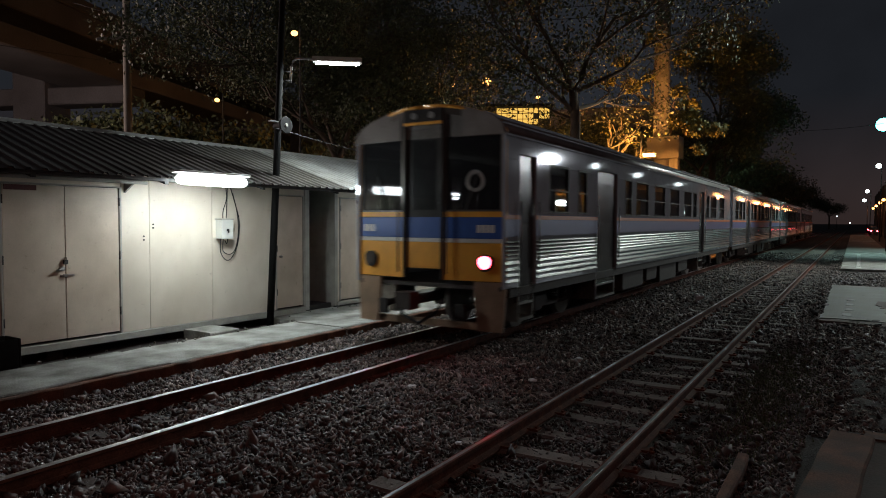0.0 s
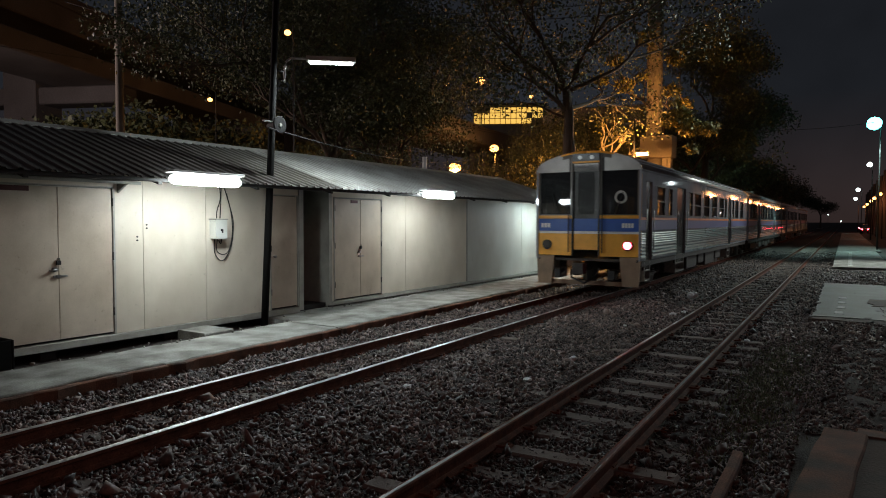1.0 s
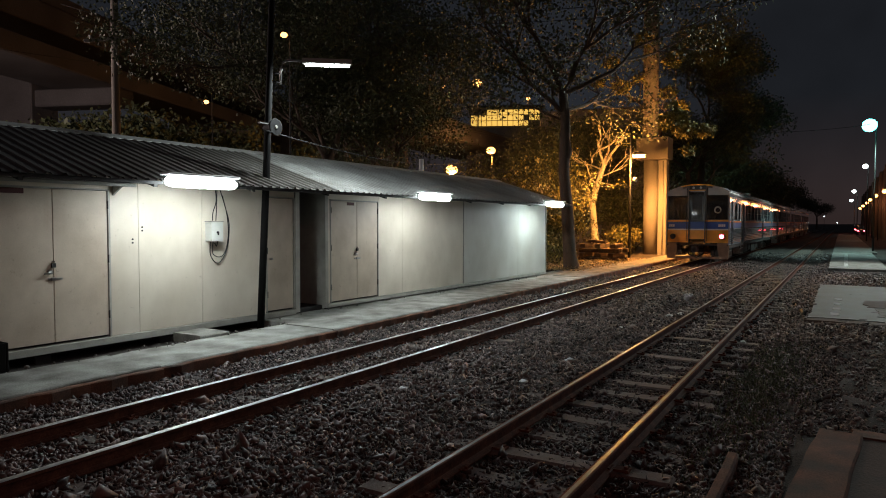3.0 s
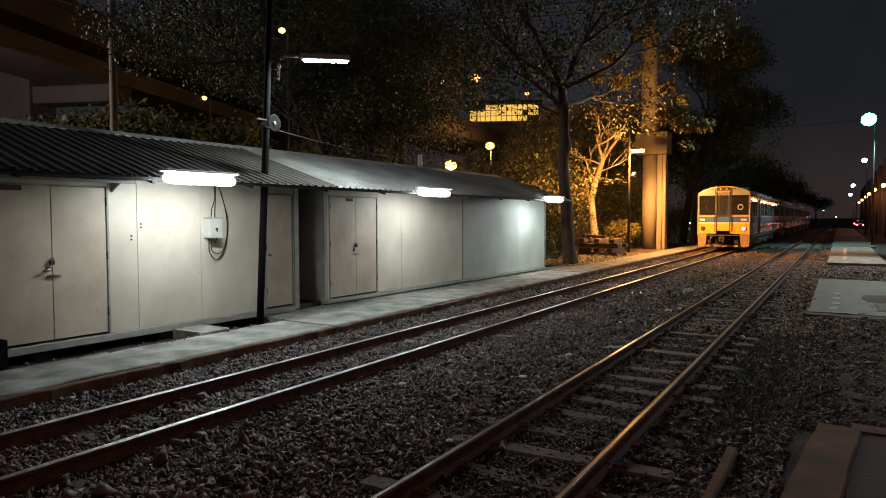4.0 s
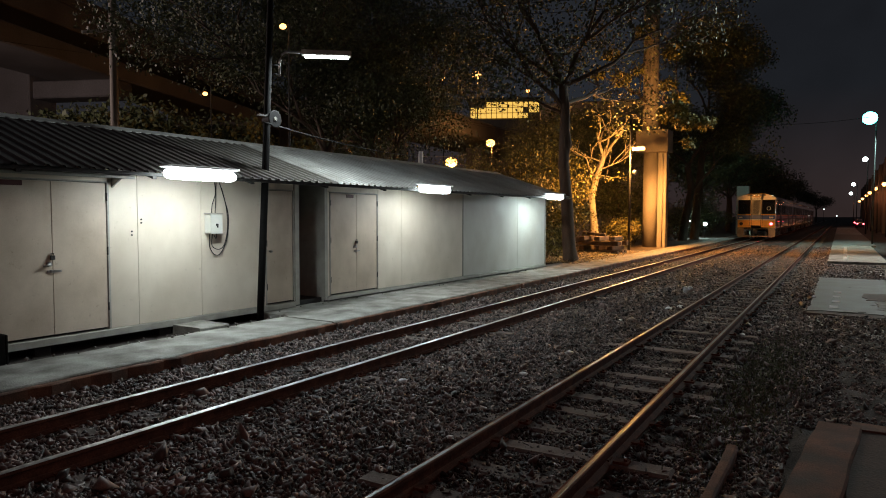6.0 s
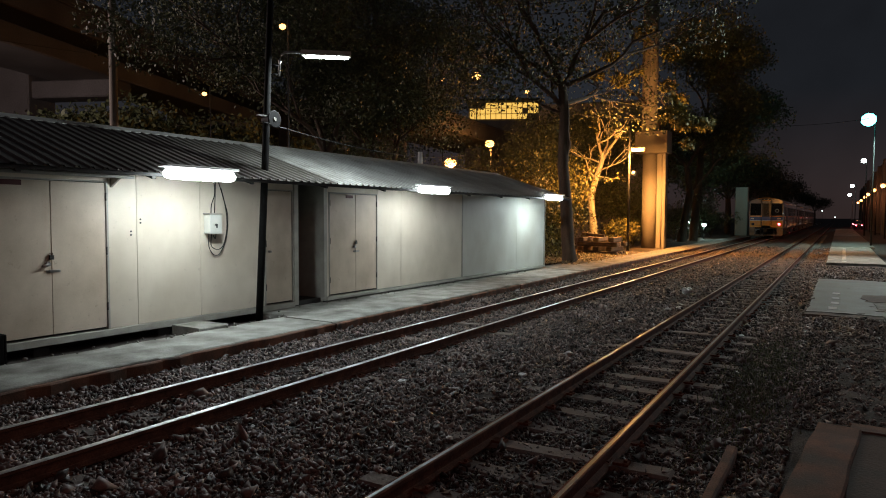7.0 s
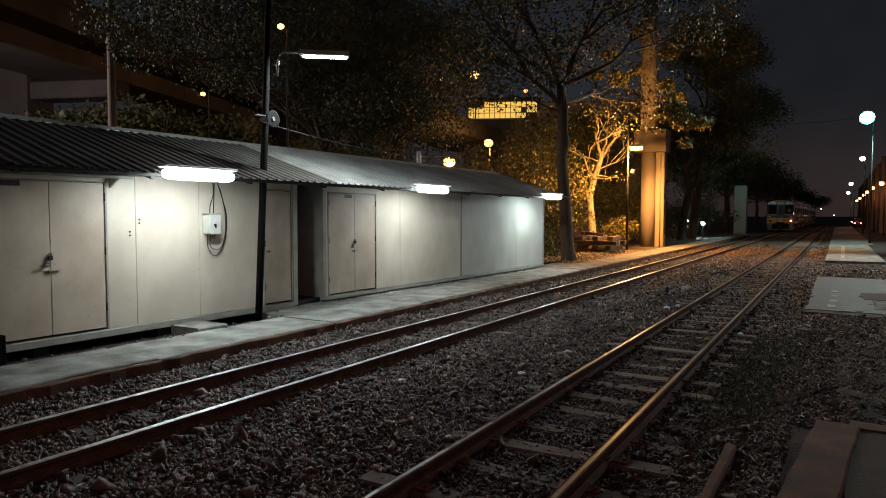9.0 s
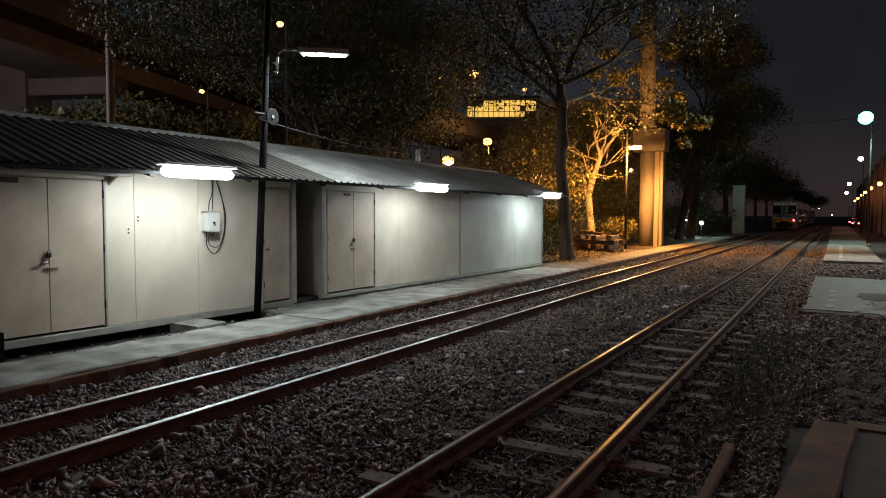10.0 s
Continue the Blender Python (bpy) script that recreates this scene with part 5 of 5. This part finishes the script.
def build_distance():
    # elevated road behind the trees: deck, parapets, pillars
    v = thing("elevated_road", pose(-54.3, 20.0, 0, 0, 0, 22.0), "dark concrete elevated road on pillars behind the trees", "viaduct")
    part("deck", bbox(-6, 6, -60, 130, 16.2, 18.0, 0.1), M_OLDCONC, v)
    part("parapet", bbox(5.6, 6.0, -60, 130, 18.01, 19.0, 0.05), M_OLDCONC, v)
    part("lower_deck", bbox(3, 9, -60, 130, 12.6, 14.0, 0.1), M_OLDCONC, v)
    for y in range(-40, 130, 24):
        part("pillar", bbox(-1.5, 1.5, y, y + 3, -0.1, 16.19, 0.1), M_OLDCONC, v)
        part("crossbeam", bbox(-5, 8.8, y + 0.4, y + 2.6, 11.2, 12.59, 0.1), M_OLDCONC, v)
    w = thing("elevated_ramp", pose(-36.5, 70.0, 0, 0, 0, 6.0), "dim orange-lit concrete flyover behind the trees", "viaduct")
    part("deck", bbox(-4, 4, -30, 60, 9.6, 11.4, 0.1), M_OLDCONC, w)
    for y in range(-24, 60, 20):
        part("pillar", bbox(-1, 1, y, y + 2, -0.1, 9.59, 0.1), M_OLDCONC, w)
    g = thing("viaduct_pier", pose(-18.0, 54.0, -0.1, 0, 0, 12), "broad brown concrete viaduct pier behind the trees", "viaduct")
    part("pier_wall", bbox(-4.6, 4.6, 0, 1.6, 0, 11.6, 0.1), M_PILLAR, g)
    part("bearing_shelf", bbox(-5.2, 5.2, -0.4, 2.0, 9.2, 9.8, 0.08), M_OLDCONC, g)
    # far building with its lit storey
    b = thing("station_building", pose(-57, 117, 0, 0, 0, 26.0), "distant elevated building with bright yellow lit storey", "building")
    part("body", bbox(-7, 7, 0, 8, -0.1, 20.8, 0.1), M_PILLAR, b)
    part("upper_floor", bbox(-7, 7, 0.3, 8, 20.81, 24.4, 0.1), M_PILLAR, b)
    part("roof", bbox(-7.5, 7.5, -0.6, 8.4, 24.41, 24.9, 0.1), M_DARK, b)
    rng = random.Random(12)
    for i in range(13):
        for k in range(3):
            if not (i < 3 and k == 2) and not (i > 10 and k == 0) and rng.random() < 0.97:
                part("lit_pane", bbox(-6.7 + i * 1.04, -5.8 + i * 1.04, 0.22, 0.29, 21.0 + k * 1.1, 21.95 + k * 1.1, 0.02), M_YELLOWLIT, b, "glowing yellow window")
    # wall of a flyover ramp on the far side of the platform, in orange light
    r = thing("ramp_wall", pose(0, 0, 0), "tall plain concrete wall glowing in orange lamplight", "wall")
    part("wall", bbox(4.3, 5.0, 70, 190, -0.1, 8.5, 0.1), M_PILLAR, r)
    for y in range(74, 190, 12):
        part("buttress", bbox(3.95, 4.29, y, y + 0.9, -0.1, 8.3, 0.05), M_PILLAR, r)
    # concrete mast behind the shed with its crossarm
    p = thing("power_pole", pose(-25.4, 16.0, -0.1), "tall grey concrete power pole with crossarm", "power pole")
    bm = bmesh.new()
    tube(bm, [(0, 0, 0), (0, 0, 13)], [0.19, 0.13], 10)
    part("mast", bm, M_PILLAR, p)
    arm_pose = pose(0.1, -0.15, 9.36, 11, 0, -36)
    part("crossarm", bbox(-0.06, 0.06, -1.05, 1.15, -0.06, 0.06, 0.01), M_TRIM, p, m=arm_pose)
    for k in (-0.8, -0.4, 0.4, 0.8):
        bm = bmesh.new()
        tube(bm, [(0.0, k, 0.055), (0.0, k, 0.22)], [0.05, 0.03], 8)
        part("insulator", bm, M_WHITE, p, m=arm_pose)


def build_cars():
    rng = random.Random(9)
    for x, y in ((2.72, 122), (2.66, 131), (2.75, 142), (2.7, 152)):
        c = thing("car", pose(x, y, -0.03), "dark parked car with red tail lights beside the platform", "car", "parked cars")
        bm = bmesh.new()
        prism(bm, [(0, 0.3), (0, 0.85), (0.25, 0.92), (0.75, 1.42), (2.4, 1.45), (3.1, 0.95), (4.2, 0.85), (4.3, 0.3)], "x", -0.42, 0.42)
        bevel(bm, 0.05, 2)
        part("body", bm, M_CARPAINT, c)
        bm = bmesh.new()
        prism(bm, [(0.30, 0.95), (0.72, 1.36), (0.71, 1.37), (0.28, 0.96)], "x", -0.36, 0.36)
        part("rear_window", bm, M_GLASS, c)
        for sx in (-0.4, 0.4):
            for yy in (0.8, 3.5):
                bm = bmesh.new()
                tube(bm, [(sx - 0.06, yy, 0.3), (sx + 0.06, yy, 0.3)], 0.3, 16)
                part("wheel", bm, M_BLACK, c)
            part("tail_light", bbox(sx - 0.09, sx + 0.09, -0.03, 0.02, 0.62, 0.78, 0.01), M_RED, c, "glowing red light")


def wire(a, b, sag, r=0.012):
    bm = bmesh.new()
    A, B = Vector(a), Vector(b)
    tube(bm, [A.lerp(B, i / 16) - Vector((0, 0, sag * 4 * (i / 16) * (1 - i / 16))) for i in range(17)], r, 5)
    return bm


def build_wires():
    w = thing("overhead_wires", pose(0, 0, 0), "thin sagging overhead wires crossing the night sky", "wire")
    for a, b, s in (((-8.55, 8.1, 3.45), (-13.5, 24, 4.4), 0.3), ((-25.4, 16, 9.2), (-20, 70, 9.6), 1.0), ((-25.0, 16.4, 9.3), (-19.6, 70, 9.8), 1.1), ((-25.6, 15, 8.2), (-26, -30, 8.2), 0.8),
                    ((-9.4, 34.3, 7.0), (1.7, 50, 8.2), 0.5), ((-9.4, 34.3, 6.9), (-22, 12, 9), 0.7), ((-14, 20, 9.4), (6, 30, 11.5), 0.5), ((-14, 20, 9.1), (6, 30, 11.1), 0.6)):
        part("wire", wire(a, b, s), M_BLACK, w)


def build_clutter():
    rng = random.Random(2)
    # pale litter and lumps between the rails
    spots = ((-3.20, 17.33), (-3.26, 17.15), (-3.25, 8.83), (-2.90, 4.90), (-1.33, 11.74), (-3.05, 14.24), (-3.2, 17.7), (-3.28, 7.3), (-2.9, 14.6), (-3.4, 11.9), (-4.3, 6.2))
    for i, (x, y) in enumerate(spots):
        bm = bmesh.new()
        bmesh.ops.create_icosphere(bm, subdivisions=2, radius=0.085 if i < 2 else 0.035 + 0.018 * (i % 3))
        for v in bm.verts:
            v.co *= rng.uniform(0.6, 1.2)
            v.co.z *= 1.0 if i < 2 else 0.45
        z = float(ground_height(np.array(x), np.array(y))) + (0.09 if i < 2 else 0.012)
        ob = part("litter", bm, M_LITTER, None, "", pose(x, y, z + 0.03, 0, 0, rng.uniform(0, 180)))
        tagged(ob, "crumpled pale scrap of litter lying on ballast", "litter", "scraps on the ballast")
    # dry leaves under the tall tree
    n = 5200
    r2 = np.random.default_rng(6)
    P = np.stack([r2.normal(-9.9, 0.75, n), r2.uniform(23.2, 33, n), r2.uniform(0.04, 0.10, n)], -1)
    a = r2.normal(size=(n, 3)) * np.array([1, 1, 0.35])
    a /= np.linalg.norm(a, axis=1, keepdims=True)
    b = np.cross(a, [0, 0, 1.0])
    s = r2.uniform(0.08, 0.2, n)[:, None]
    V = np.stack([P, P + a * s * 0.5 + b * s * 0.2, P + a * s, P + a * s * 0.5 - b * s * 0.2], 1)
    tagged(new("dry_leaves", np_mesh("dry_leaves", V.reshape(-1, 3), np.arange(n * 4).reshape(-1, 4), M_DRYLEAF)), "fallen dry straw-coloured leaves under the tree", "dry leaves", kind="stuff")
    # crumbled concrete along the back of the platform
    n = 80
    rr = random.Random(31)
    bm = bmesh.new()
    for i in range(n):
        y = rr.uniform(2.5, 21)
        x = (-8.42 if y < 8.6 else -9.15 + 0.026 * (y - 8)) + rr.gauss(0, 0.07)
        s = rr.uniform(0.010, 0.030)
        bmesh.ops.create_icosphere(bm, subdivisions=1, radius=s, matrix=Matrix.Translation((x, y, PLAT_Z + (0.0 if y < 8.6 else -0.03) + s * 0.3)) @ Euler((rr.random() * 3, rr.random() * 3, 0)).to_matrix().to_4x4() @ Matrix.Diagonal((1, rr.uniform(0.6, 1.3), 0.6, 1)))
    tagged(part("rubble", bm, M_CONC), "crumbs of broken concrete along the platform edge", "rubble", kind="stuff")
    # black crate at the foot of the shed
    k = thing("crate", pose(-8.76, 3.72, PLAT_Z - 0.02), "black plastic crate standing on the platform", "crate")
    for x0, x1, y0, y1 in ((-0.18, 0.18, -0.25, -0.22), (-0.18, 0.18, 0.22, 0.25), (-0.18, -0.15, -0.219, 0.219), (0.15, 0.18, -0.219, 0.219)):
        part("side_wall", bbox(x0, x1, y0, y1, 0.0, 0.36, 0.008), M_POLE, k)
    part("base", bbox(-0.149, 0.149, -0.219, 0.219, 0.0, 0.03, 0.005), M_POLE, k)
    # weeds beside the empty track
    n = 6000
    P = np.stack([r2.normal(-0.75, 0.22, n), r2.normal(8.6, 1.6, n), np.full(n, -0.06)], -1)
    P[:, 2] = ground_height(P[:, 0], P[:, 1])
    a = r2.normal(size=(n, 3)) * 0.5 + np.array([0, 0, 1.0])
    a /= np.linalg.norm(a, axis=1, keepdims=True)
    b = np.cross(a, r2.normal(size=(n, 3)))
    b /= np.linalg.norm(b, axis=1, keepdims=True)
    s = r2.uniform(0.03, 0.10, n)[:, None]
    V = np.stack([P - b * 0.006, P + b * 0.006, P + a * s], 1)
    tagged(new("weeds", np_mesh("weeds", V.reshape(-1, 3), np.arange(n * 3).reshape(-1, 3), M_LEAF)), "thin dull weeds growing in gravel beside the track", "weeds", kind="stuff")


def build_surroundings():
    build_pillars()
    build_timber_stack()
    build_street_lamps()
    build_distance()
    build_cars()
    build_wires()
    build_clutter()
    build_trees()


# ---- motion ----
TRAIN_ROWS = ((0, 8.36), (0.5, 12.16), (1, 16.0), (1.5, 19.75), (2, 23.66), (2.5, 27.6), (3.25, 33.55), (4, 39.56), (4.5, 43.7), (5.5, 51.95), (6.25, 58.4), (7, 65.1), (8.5, 79.2), (10, 93.2))


def motions():
    for i, car in enumerate(cars):
        walk(car, [(t, pose(TRACK_A, y + i * CAR_PITCH, 0)) for t, y in TRAIN_ROWS])


build_ground()
build_track(TRACK_A, "metre gauge track with rusty rails under the train", M_RAILTOP, 0.026)
build_track(TRACK_B, "empty metre gauge track with rusty rails and concrete sleepers", M_RAILTOP_DULL, 0.014, 0.006)
build_ballast()
build_platforms()
build_shed()
build_wall_lamps()
build_meter_box()
build_lamp_pole()
cars = [build_car("railcar", True), build_car("railcar", False)]
cars.append(copy_thing(cars[1], pose(0, 0, 0)))
cars.append(copy_thing(cars[1], pose(0, 0, 0)))
build_surroundings()
motions()
